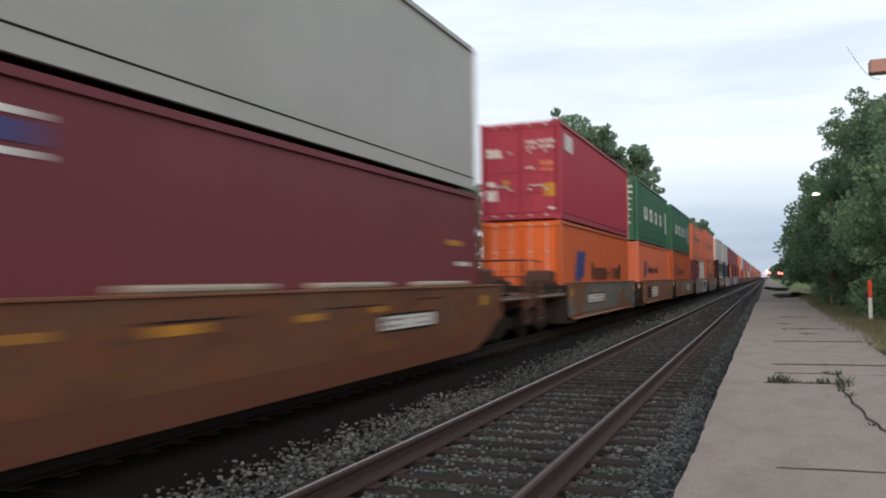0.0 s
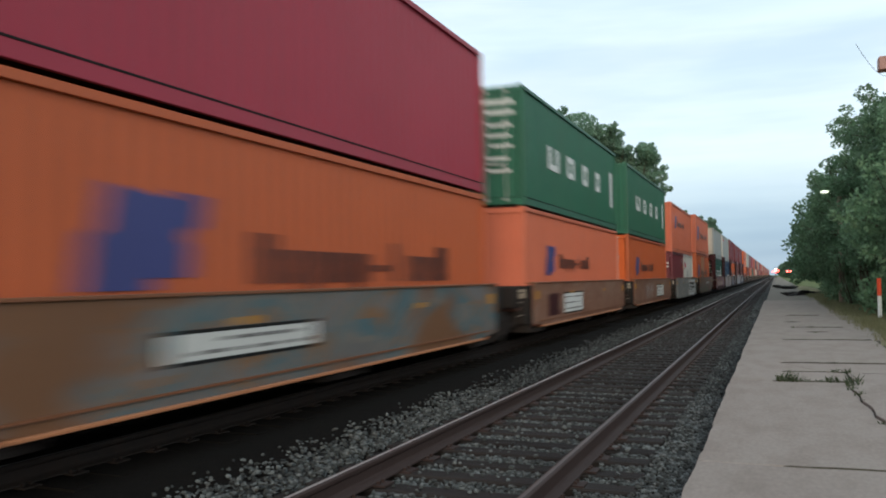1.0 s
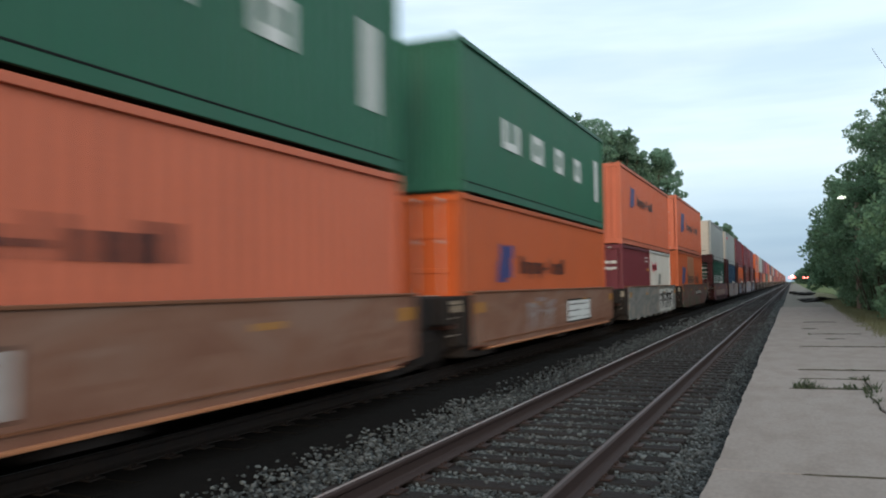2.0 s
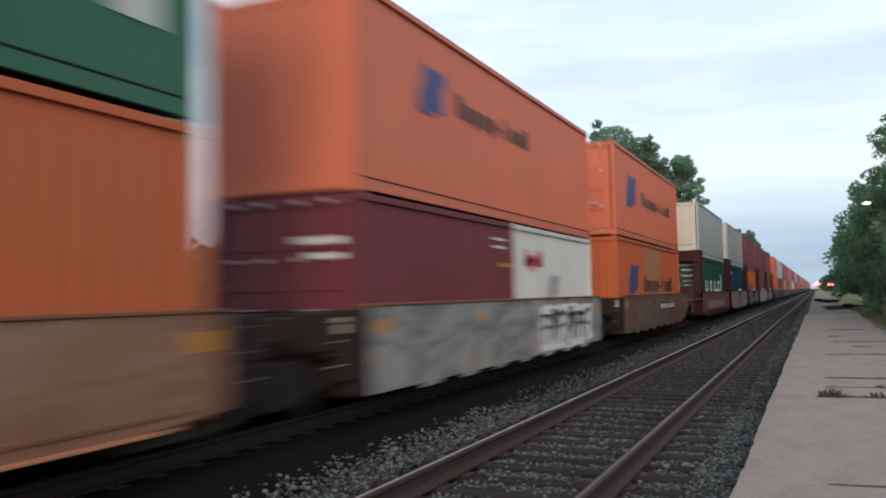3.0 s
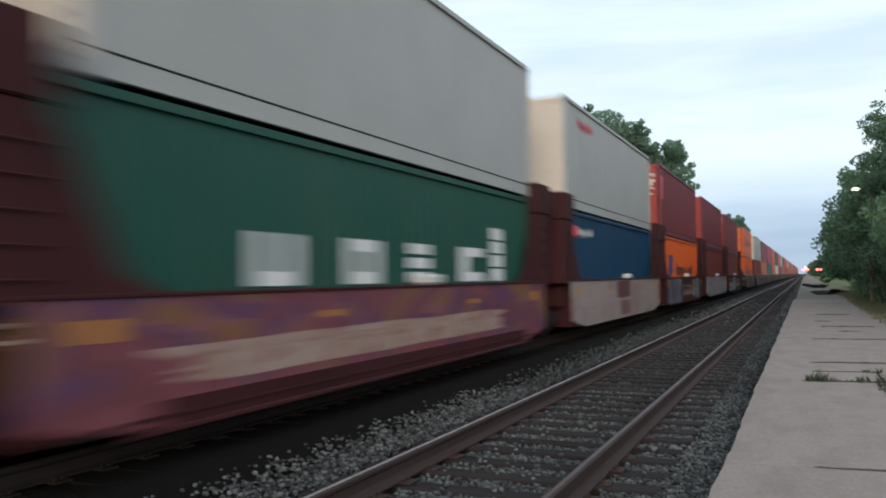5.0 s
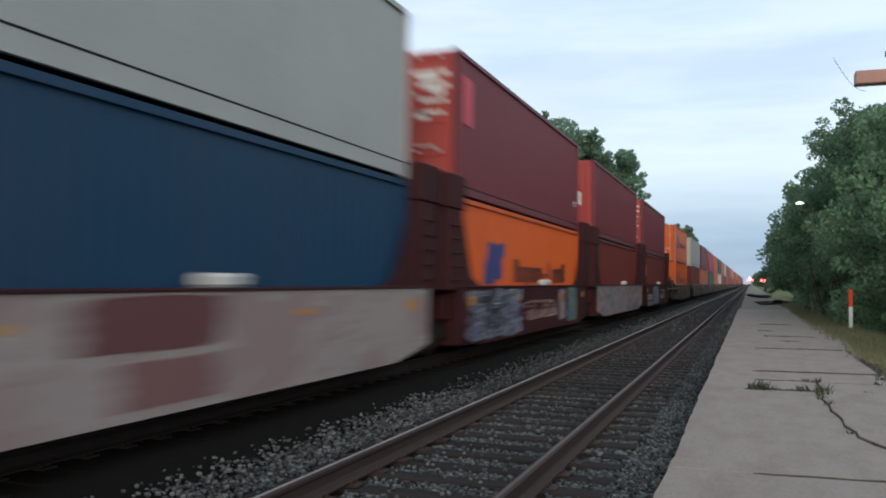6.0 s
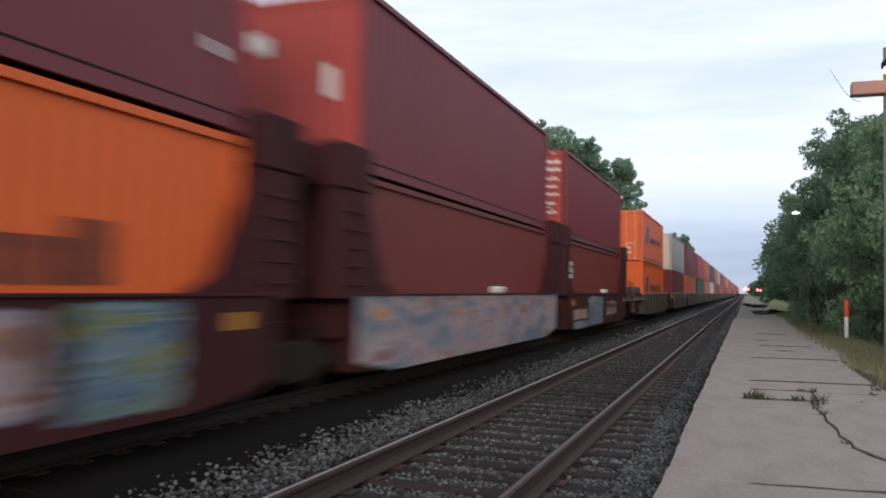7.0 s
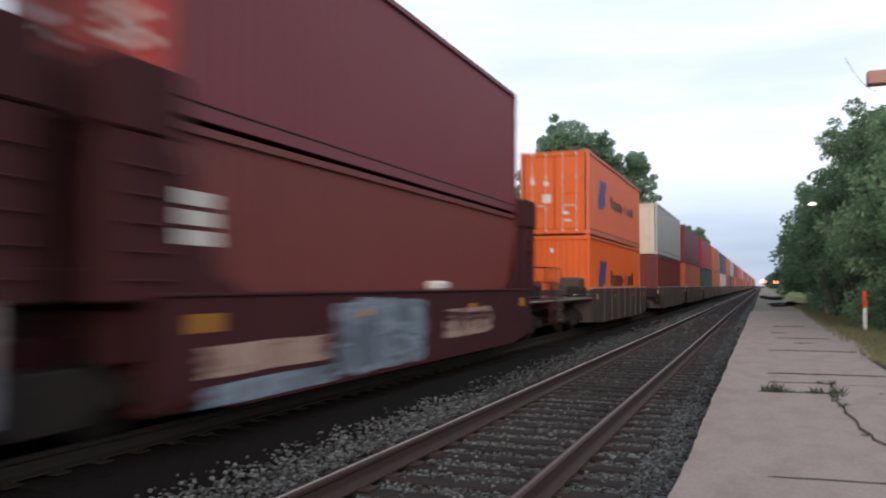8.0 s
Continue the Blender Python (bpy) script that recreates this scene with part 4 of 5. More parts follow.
            sx, sz = math.cos(a), math.sin(a)
            m = 1 / max(abs(sx), abs(sz)) * r.uniform(0.86, 1.0)
            pts.append(((y0 + y1) / 2 + wdt / 2 * sx * m, (z0 + z1) / 2 + h / 2 * sz * m))
        slab(bm, pts, "x", x0, x1)
        name = "sprayed_tag"
    elif kind == "strokes":                     # sprayed strokes that spell nothing
        r = random.Random(int((y0 + z1) * 577))
        yy = y0
        while yy < y1 - 0.2:
            s = r.uniform(0.18, 0.42)
            a, b = z0 + r.uniform(0, 0.2) * h, z1 - r.uniform(0, 0.2) * h
            t = r.uniform(0.07, 0.13)
            slab(bm, [(yy, a), (yy + t, a), (yy + t + 0.1 * r.uniform(-1, 1.5), b), (yy + 0.1 * r.uniform(-1, 1.5), b)], "x", x0, x1)
            box(bm, x0, x1 + 0.0005, yy + 0.02, yy + s, b - t, b)
            box(bm, x0, x1 + 0.0008, yy + 0.02, yy + s * 0.9, (a + b) / 2, (a + b) / 2 + t * 0.8)
            yy += s + 0.06
        name = "sprayed_tag"
    elif kind == "backing":                     # a faded field behind other marks
        box(bm, x0 - 0.003, x1 - 0.0035, y0, y1, z0, z1)
        name = "faded_patch"
    elif kind in ("band", "slit"):              # a long painted band, or a dark slot
        box(bm, x0 - 0.003, x1 - 0.002, y0, y1, z0, z1)
        name = "lower_band" if kind == "band" else "slot"
    elif kind == "frame":                       # a plain hollow block
        t = 0.30 * wdt
        for a, b, c, d in ((y0, y0 + t, z0, z1), (y1 - t, y1, z0, z1), (y0 + t, y1 - t, z0, z0 + 0.27 * h)):
            box(bm, x0, x1, a, b, c, d)
        if y0 > 4:
            box(bm, x0, x1, y0 + t, y1 - t, z1 - 0.27 * h, z1)
        name = "block_marking"
    else:                                       # one plain block
        box(bm, x0, x1, y0, y1, z0, z1)
        name = "block_marking"
    ob = part(name, bm, mat, parent)
    return tagged(ob, kind="stuff") if name == "lettering" else ob


# --- running gear ---
def wheelset_mesh():
    bm = bmesh.new()
    tube(bm, (-1.0, 0, 0), (1.0, 0, 0), 0.08, sides=10)
    for s in (-1, 1):
        tube(bm, (s * 0.685, 0, 0), (s * 0.70, 0, 0), 0.445, sides=28)
        tube(bm, (s * 0.70, 0, 0), (s * 0.80, 0, 0), 0.425, 0.418, sides=28)
        for k in range(6):
            a = k * math.tau / 6
            tube(bm, (s * 0.79, 0.25 * math.cos(a), 0.25 * math.sin(a)), (s * 0.815, 0.25 * math.cos(a), 0.25 * math.sin(a)), 0.05, sides=6)
    return mesh_of("wheelset", bm, M["wheel"])


def side_frame_mesh(s):
    bm = bmesh.new()
    x = s * 0.98
    slab(bm, [(-1.15, 0.30), (-1.15, 0.58), (-0.75, 0.62), (-0.45, 0.72), (0.45, 0.72), (0.75, 0.62), (1.15, 0.58), (1.15, 0.30), (0.72, 0.36), (0.42, 0.18), (-0.42, 0.18), (-0.72, 0.36)], "x", x - 0.06, x + 0.06)
    bevel(bm, 0.02)
    for yy in (-0.16, 0.0, 0.16):
        tube(bm, (x + s * 0.03, yy, 0.24), (x + s * 0.03, yy, 0.56), 0.065, sides=8)
    for yy in (-0.89, 0.89):
        tube(bm, (x, yy, 0.425), (x + s * 0.14, yy, 0.425), 0.11, sides=10)
    return mesh_of("side_frame", bm, M["steel_dark"])


def truck(car, y, spin):
    t = part("truck", shared("bolster", lambda: mesh_of("truck", boxes((-1.0, 1.0, -0.2, 0.2, 0.42, 0.72), (-0.95, 0.95, -0.62, -0.55, 0.25, 0.32), (-0.95, 0.95, 0.55, 0.62, 0.25, 0.32), chamfer=0.02), M["steel_dark"])), None, car, "grimy steel wheel truck", at=pose(0, y, 0))
    for s in (1, -1):
        part("side_frame", shared(("frame", s), lambda: side_frame_mesh(s)), None, t)
    for d in (-0.89, 0.89):
        w = part("wheelset", shared("wheelset", wheelset_mesh), None, t, at=pose(0, d, 0.42))
        if spin:
            SPINNING.append((w, d))
    return t


def side_plate(L, z0, z1, rise, ends=(0.5, 0.5), tabs=False):
    """The deep side sill of a well car: web, top and bottom flanges, upraised ends."""
    bm = bmesh.new()
    a, b = -ends[0], L + ends[1]
    if tabs:
        low = []
        n = 7
        for k in range(n):
            u, v = 1.0 + (L - 2.0) * k / n, 1.0 + (L - 2.0) * (k + 1) / n
            low += [(u, z0 + 0.06), (u + 0.3 * (v - u), z0 + 0.06), (u + 0.36 * (v - u), z0), (u + 0.7 * (v - u), z0), (u + 0.76 * (v - u), z0 + 0.06)]
    else:
        low = [(0.9, z0), (L - 0.9, z0)]
    near = [(a, z0 + rise), (-0.02, z0 + 0.6 * rise)] if ends[0] < 0.7 else [(a, z0 + 0.62), (0.15, z0 + 0.2)]
    far = [(L + 0.02, z0 + 0.6 * rise), (b, z0 + rise)] if ends[1] < 0.7 else [(L - 0.15, z0 + 0.2), (b, z0 + 0.62)]
    slab(bm, near + low + far + [(b, z1), (a, z1)], "x", 1.40, 1.425)
    return bm


GUIDES = {}


def well_car(y, L, kind, label, near_end, far_end, paint_key, z0=0.17, tabs=False, flange=True, marks=(), spin=True, tag=None, over=(0.05, 0.05)):
    """One unit of a well car. Ends: ('joint', gap) shares the next truck, ('platform', length) has its own, or bulkheads are added by kind."""
    mat = M[paint_key]
    side_mat = M[tag or paint_key]
    car = new("well_car")
    tagged(car, label, "rail car", group="cars of the freight train")
    z1 = 1.345
    over = (0.5, 0.5) if kind != "yellow" else over
    for s in (1, -1):
        me = mesh_of("side_sill", side_plate(L, z0, z1, 0.22 if kind == "brown" else 0.10, over, tabs=tabs), side_mat if s > 0 else mat)
        sill = part("side_sill", me, None, car, at=pose(0, 0, 0) if s > 0 else pose(0, L, 0, 0, 0, 180))
        ya, yb = (-over[0], L + over[1]) if s > 0 else (-over[1], L + over[0])
        part("top_flange", boxes((1.255, 1.455, ya, yb, z1, z1 + 0.035), chamfer=0.006), M["flange"] if kind == "dark" else mat, sill)
        if flange:
            # tan on ochre cars paints the warm highlight along the lower flange
            part("bottom_flange", boxes((1.30, 1.475, 0.7, L - 0.7, z0 - 0.035, z0), chamfer=0.006), M["tan_fade_glint"] if kind == "yellow" else mat, sill)
            part("rub_strip", boxes((1.42, 1.45, 0.4, L - 0.4, z0 + 0.10, z0 + 0.125)), mat, sill)
    ribs = max(5, int(L / 1.5))
    if kind == "dark":
        for k in range(1, ribs):
            part("rib", shared(("rib", z0), lambda: mesh_of("rib", boxes((1.425, 1.47, -0.035, 0.035, z0 + 0.02, z1)), mat)), None, car, at=pose(0, L * k / ribs, 0))
    for yy in (0.65, L / 2, L - 0.65):
        part("cross_member", shared("cross_member", lambda: mesh_of("cross_member", boxes((-1.38, 1.38, -0.45, 0.45, 0.20, 0.285)), M["steel_dark"])), None, car, at=pose(0, yy, 0))
    for a, b in (GUIDES["first"] if y < 0 else ()):
        part("corner_guide", boxes((1.24, 1.45, a, b, z1 + 0.03, z1 + 0.12), chamfer=0.03), M["flange"], car)
    if kind == "brown":
        part("corner_guide", shared("guide", lambda: mesh_of("corner_guide", boxes((1.24, 1.44, -0.32, 0.32, z1 + 0.03, z1 + 0.19), chamfer=0.04), M["pale"])), None, car, at=pose(0, L * 0.56, 0))
    for end, (how, size) in ((0, near_end), (1, far_end)):
        def at(d):                              # d: metres outwards from the well's end
            return -d if end == 0 else L + d
        def span(d0, d1):
            return (min(at(d0), at(d1)), max(at(d0), at(d1)))
        bulk = kind == "brown"
        gear = M["end_rust"] if kind == "yellow" else mat
        part("end_wall", boxes((-1.38, 1.38, *span(0.06, 0.26), 0.22, 1.30)), M["steel_dark"] if kind == "yellow" else mat, car)
        if how == "platform":
            part("end_platform", boxes((-1.35, 1.35, *span(0.26, size - 0.35), 0.98, 1.10), chamfer=0.015), gear, car)
            part("draft_sill", boxes((-0.35, 0.35, *span(0.26, size - 0.1), 0.66, 0.98), chamfer=0.015), gear, car)
            part("end_sill", boxes((-1.3, 1.3, *span(size - 0.35, size - 0.27), 0.80, 1.10), chamfer=0.015), gear, car)
            part("deck_edge", boxes((1.35, 1.372, *span(0.3, size - 0.35), 1.03, 1.06)), M["flange"], car, "worn pale deck edge")
            for d, h in ((0.95, 0.30), (1.5, 0.22), (2.05, 0.34)):
                valve = part("brake_valve", shared(("valve", h), lambda: mesh_of("brake_valve", boxes((0.9, 1.26, -0.17, 0.17, 1.10, 1.10 + h), chamfer=0.04), M["steel_dark"])), None, car, at=pose(0, at(d), 0))
                pipe = bmesh.new()
                tube(pipe, (1.22, -0.5, 1.16), (1.22, 0.5, 1.16), 0.022, sides=6)
                part("pipe", pipe, M["flange"], valve)
            part("coupler", boxes((-0.16, 0.16, *span(size - 0.3, size + 0.1), 0.72, 0.98), chamfer=0.04), M["steel_dark"], car)
            truck(car, at(1.75), spin)
            def rod_part(name, a, b, r=0.018):
                bm = bmesh.new()
                tube(bm, a, b, r, sides=6)
                part(name, bm, gear, car)
            for x in (-1.28, 1.28):
                for d in (size - 1.0, size - 0.42):
                    rod_part("rail_post", (x, at(d), 1.1), (x, at(d), 1.95))
                for z in (1.5, 1.94):
                    rod_part("handrail", (x, at(size - 1.0), z), (x, at(size - 0.42), z))
            for z in (1.55, 1.95):
                rod_part("handrail", (-1.28, at(size - 0.42), z), (1.28, at(size - 0.42), z), 0.016)
            lad = bmesh.new()
            for x in (1.33,):
                for d in (size - 0.44, size - 0.86):
                    box(lad, x, x + 0.04, *span(d, d + 0.04), 0.42, 1.55)
                for k in range(4):
                    tube(lad, (x + 0.03, at(size - 0.84), 0.5 + 0.28 * k), (x + 0.03, at(size - 0.42), 0.5 + 0.28 * k), 0.016, sides=6)
            part("ladder", lad, gear, car)
            part("brake_cylinder", boxes((0.45, 1.15, *span(0.55, 1.25), 1.10, 1.72), chamfer=0.05), gear, car)
            part("air_tank", boxes((-1.0, 0.3, *span(0.6, 2.3), 1.10, 2.0) if y < 0 else (-1.0, -0.3, *span(0.5, 1.5), 1.10, 1.55), chamfer=0.08), M["steel_dark"] if y < 0 else gear, car)
            bw = bmesh.new()
            bmesh.ops.create_cone(bw, cap_ends=True, segments=20, radius1=0.28, radius2=0.28, depth=0.05, matrix=pose(-0.7, at(size - 0.6), 1.75, 90))
            box(bw, -0.74, -0.66, *span(size - 0.72, size - 0.62), 1.08, 1.8)
            part("brake_wheel", bw, M["steel_dark"], car)
        else:
            part("end_beam", boxes((-1.2, 1.2, *span(0.3, 0.62), 0.72, 1.22), (-0.45, 0.45, *span(0.6, size / 2 + 0.05), 0.60, 0.95), chamfer=0.02), gear, car)
            if end == 1:
                truck(car, at(size / 2), spin)
            if not bulk:
                part("end_box", boxes((0.75, 1.25, *span(0.62, 1.02), 0.80, 1.30), chamfer=0.03), M["steel_dark"], car)
                part("end_post", boxes((1.05, 1.36, *span(0.26, 0.5), 0.42, 1.30), chamfer=0.02), M["steel_dark"], car)
                if end == 0:
                    plate = part("corner_plate", boxes((1.08, 1.33, at(0.515), at(0.50), 1.02, 1.22)), M["flange"], car, "pale stencilled corner plate")
                    part("lettering", boxes((1.11, 1.30, at(0.52), at(0.515), 1.13, 1.155)), M["gap"], plate)
                for z in (0.62, 0.92, 1.18):
                    gr = bmesh.new()
                    tube(gr, (1.24, at(0.34), z), (1.24, at(0.72), z), 0.014, sides=6)
                    part("grab_iron", gr, M["flange"], car)
        if bulk:
            tall, deep = 3.52, 1.05
            for s in (1, -1):
                bm = bmesh.new()
                x0, x1 = (1.02, 1.38) if s > 0 else (-1.38, -1.02)
                box(bm, x0, x1, *span(0.16, deep), 1.30, 2.86)
                for d0, d1, p in ((0.10, deep + 0.06, 0.03), ):
                    box(bm, x0 - 0.03, x1 + 0.03, *span(d0, d1), 2.86, tall)
                bevel(bm, 0.02)
                part("bulkhead_post", bm, mat, car)
                gus = bmesh.new()
                slab(gus, [(at(0.16), 2.80), (at(0.16), 1.36), (at(-1.15), 1.36), (at(-0.98), 1.43), (at(-0.62), 1.56), (at(-0.36), 2.0), (at(-0.04), 2.66)], "x", s * 1.30 - 0.02, s * 1.30 + 0.02)
                gusset = part("gusset", gus, mat, car)
                if s > 0 and end == 0 and y == 163.4:
                    for z in (1.86, 2.06, 2.26):
                        part("label_plate", boxes((1.321, 1.330, 0.0, 0.52 - 0.12 * (z - 1.86), z, z + 0.15)), M["pale"], gusset)
            part("top_beam", boxes((-1.0, 1.0, *span(0.2, deep), 2.95, tall - 0.02), chamfer=0.02), mat, car)
            part("cross_beam", boxes((-1.0, 1.0, *span(0.3, 0.8), 1.30, 1.62), (-0.12, 0.12, *span(0.4, 0.7), 1.62, 2.95), chamfer=0.02), mat, car)
            lad = bmesh.new()
            for k in range(5):
                tube(lad, (1.41, at(0.30), 1.5 + 0.26 * k), (1.41, at(0.85), 1.5 + 0.26 * k), 0.014, sides=6)
            part("ladder", lad, gear, car)
    for yy in (0.10, L - 0.42):
        part("end_patch", shared("end_patch", lambda: mesh_of("end_patch", boxes((1.426, 1.433, 0, 0.32, 0.98, 1.17)), M["yellow_mark"])), None, car, "yellow reflective patch", at=pose(0, yy, 0))
    for yy in (L * 0.30, L * 0.68):
        part("reflector", shared(("refl", z0), lambda: mesh_of("reflector", boxes((1.426, 1.433, 0, 0.34, 1.03, 1.11)), M["yellow_mark"])), None, car, at=pose(0, yy, 0))
    for k, y0, y1, a, b, m in marks:
        if k == "placard":
            part("placard", boxes((1.426, 1.434, y0, y1, a, b)), M[m], car, "white placard with rows of dark lines in a black border")
            part("placard_border", boxes((1.4255, 1.430, y0 - 0.05, y1 + 0.05, a - 0.04, b + 0.04)), M["gap"], car)
            bm = bmesh.new()
            wr = random.Random(int(y * 10))
            rows = 3 if b - a > 0.4 else 2
            for r in range(rows):
                z, yy = b - (b - a) * (r + 0.62) / (rows + 0.2), y0 + 0.12
                while yy < y1 - 0.4:
                    w = wr.uniform(0.12, 0.34)
                    if wr.random() < 0.8:
                        box(bm, 1.435, 1.437, yy, yy + w, z - 0.02, z + 0.02)
                    yy += w + 0.07
            tagged(part("lettering", bm, M["worn_ink"], car), kind="stuff")
        else:
            marking(car, k, y0, y1, a, b, M[m], 1.431 if k != "strokes" else 1.436)
    MOVING.append((car, FAR_X, y, 0.0))
    return car


FLOOR = 0.29
HC, STD = 2.896, 2.591
L40, L53, L20 = 12.192, 16.154, 6.058


def hlogo(letters="letter_dark", low=True):
    return [("emblem", 1.85, 3.2, 1.12 if low else 1.05, 2.1 if low else 2.15, "logo_blue"), ("letters", 4.25, 10.3, 1.0 if low else 1.15, 1.75, letters)]


def small_logo(z=1.25):
    return [("emblem", 2.0, 2.85, z, z + 0.8, "logo_blue"), ("letters", 3.4, 7.3, z + 0.08, z + 0.58, "letter_dark")]


def block_letters(z):
    """White block lettering: plain shapes of the letters' size."""
    rows = []
    for y0, y1 in ((2.45, 3.6), (4.55, 5.45), (6.6, 7.35), (8.6, 9.3)):
        rows.append(("frame", y0, y1, z, z + 0.62, "white"))
    return rows + [("block", 11.1, 11.55, z - 0.35, z + 0.9, "white")]


DOOR_MARKS = [(-0.85, -0.55, 0.75, 1.05), (-0.62, -0.35, 1.8, 2.0), (0.25, 0.55, 1.55, 1.7), (0.6, 0.9, 2.05, 2.2), (0.3, 0.75, 2.35, 2.45), (-0.9, -0.5, 2.3, 2.42)]
RED_DOOR_MARKS = [(-1.02, -0.55, 1.88, 1.98), (-1.02, -0.60, 2.02, 2.12), (0.2, 0.52, 2.24, 2.31), (0.58, 1.04, 2.26, 2.33), (0.2, 0.5, 2.10, 2.15), (0.58, 1.02, 2.10, 2.17), (0.70, 1.04, 0.68, 1.06, "yellow_mark"), (-1.02, -0.70, 0.60, 0.90),
                  (-0.50, -0.28, 1.05, 1.19, "yellow_mark"), (-1.0, -0.74, 1.02, 1.16), (0.62, 1.0, 1.42, 1.50, "faded_orange"), (0.62, 1.0, 1.58, 1.72, "faded_orange"), (0.2, 0.42, 1.5, 1.56), (0.84, 1.04, 0.30, 0.36)]
TEXT_MARKS = [(0.2, 1.0, 2.45, 2.55), (0.3, 1.0, 2.2, 2.3), (0.35, 0.95, 1.9, 1.98), (0.3, 0.9, 1.65, 1.73), (0.4, 0.95, 1.4, 1.48), (0.3, 0.85, 1.1, 1.18), (0.35, 0.9, 0.8, 0.88), (-0.9, -0.4, 2.1, 2.2), (-0.85, -0.45, 1.2, 1.3)]
TOP = FLOOR + HC + 0.02

# the ochre single car with long boxes
GUIDES["first"] = [(6.2, 8.4), (9.5, 11.55), (12.7, 14.95)]
well_car(-0.45, L53, "yellow", "ochre well car with rusty sides carrying long containers", ("platform", 3.7), ("platform", 3.75), "car_yellow", z0=0.12, flange=False, spin=False, tag="tag_rust", over=(0.5, 0.95),
         marks=[("placard", 11.3, 13.2, 0.75, 0.95, "pale"), ("slit", 6.3, 7.7, 1.10, 1.125, "gap"), ("slit", 9.5, 11.2, 1.12, 1.14, "gap"), ("slit", 3.2, 4.6, 1.10, 1.125, "gap"), ("slit", 12.6, 13.7, 1.17, 1.19, "gap"),
                ("block", 6.45, 7.2, 0.98, 1.08, "yellow_mark"), ("block", 9.0, 9.5, 0.99, 1.08, "yellow_mark"), ("band", 0.95, L53 - 0.95, 0.13, 0.47, "dark_low")])
container(-0.45, FLOOR + 0.04, L53, HC, "maroon", "long maroon steel container in a well car", logo=[("block", 4.3, 5.35, 2.28, 2.46, "logo_blue"), ("block", 4.3, 5.35, 2.5, 2.56, "white"), ("block", 4.3, 5.35, 2.17, 2.23, "white"), ("block", 14.55, 15.3, 1.8, 1.9, "yellow_mark"), ("block", 15.05, 15.75, 1.42, 1.5, "pale")], smooth=True)
container(-0.45, TOP + 0.06, L53, HC + 0.06, "grey", "long pale grey container stacked on a maroon one", smooth=True)

# five ochre wells joined together
well_car(23.1, L40, "yellow", "ochre well car with grey and teal sprayed patches", ("platform", 3.65), ("joint", 2.95), "car_yellow", z0=0.34, tag="tag_teal", marks=[("placard", 2.6, 5.2, 0.72, 0.98, "pale")])
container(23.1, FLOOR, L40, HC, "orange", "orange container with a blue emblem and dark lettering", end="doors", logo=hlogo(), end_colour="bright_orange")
container(23.1, TOP, L40, HC, "red", "crimson container with white markings on its doors", end="doors", logo=[("block", 0.75, 1.8, 2.1, 2.6, "pale")], marks=RED_DOOR_MARKS)
well_car(38.2, L40, "yellow", "ochre well car with a white placard", ("joint", 2.95), ("joint", 2.55), "car_yellow", z0=0.34, tag="tag_dust", marks=[("placard", 2.9, 5.1, 0.55, 1.05, "white"), ("spray", 1.2, 2.4, 0.5, 1.1, "car_brown")])
container(38.2, FLOOR, L40, HC, "faded_orange", "faded orange container with a blue emblem", logo=small_logo(), marks=[(0.55, 0.95, 0.22, 0.5)])
container(38.2, TOP, L40, HC, "green", "green container with white block lettering", end="doors", logo=block_letters(1.15), marks=TEXT_MARKS)
well_car(52.95, L40, "yellow", "ochre well car with a large white placard", ("joint", 2.55), ("joint", 2.95), "car_yellow", z0=0.34, tag="tag_dust", marks=[("placard", 6.6, 9.0, 0.55, 1.06, "white"), ("strokes", 3.2, 5.2, 0.45, 1.2, "tag_white")])
container(52.95, FLOOR, L40, HC, "orange", "orange container with a blue emblem and small lettering", end="doors", logo=small_logo(), end_colour="bright_orange", marks=[(0.55, 0.95, 0.22, 0.5)])
container(52.95, TOP, L40, HC, "green", "green container with white block lettering", end="wall", logo=block_letters(1.15))
well_car(68.1, L40, "yellow", "well car whose side is sprayed grey and white", ("joint", 2.95), ("joint", 3.2), "car_yellow", z0=0.15, flange=False, tabs=True, tag="tag_grey", marks=[("spray", 6.9, 11.4, 0.2, 1.25, "white"), ("strokes", 7.2, 11.0, 0.25, 1.2, "steel_dark")])
container(68.1, FLOOR, L20, STD, "maroon", "short maroon container with white writing", end="doors", logo=[("block", 5.0, 5.7, 2.2, 2.25, "pale"), ("block", 5.0, 5.7, 2.05, 2.1, "pale"), ("block", 5.3, 6.0, 1.7, 1.78, "yellow_mark")], marks=[(0.2, 1.0, 1.9, 2.0), (0.4, 1.0, 1.7, 1.78), (-0.7, -0.4, 0.3, 0.55), (0.55, 1.0, 0.3, 0.55)])
container(68.1 + L20 + 0.07, FLOOR, L20, STD, "pale", "short pale grey container with a red marking", logo=[("letters", 0.75, 1.9, 1.65, 2.1, "letter_red"), ("emblem", 2.3, 3.1, 1.1, 1.6, "grey")])
container(68.1, FLOOR + STD, L40, HC, "faded_orange", "faded orange container with a blue emblem", logo=small_logo(1.45))
well_car(83.5, L40, "yellow", "reddish well car with green and grey sprayed patches", ("joint", 3.2), ("platform", 3.5), "car_yellow", z0=0.15, flange=False, tabs=True, tag="tag_moss", over=(0.05, 0.95), marks=[("placard", 6.1, 9.1, 0.82, 1.0, "pale")])
container(83.5, FLOOR, L40, HC, "orange", "orange container with a faded tan patch and blue emblem", logo=[("backing", 4.4, 7.6, 0.25, 2.7, "tan_fade_glint")] + hlogo(), marks=[(0.5, 0.9, 0.25, 0.5)])
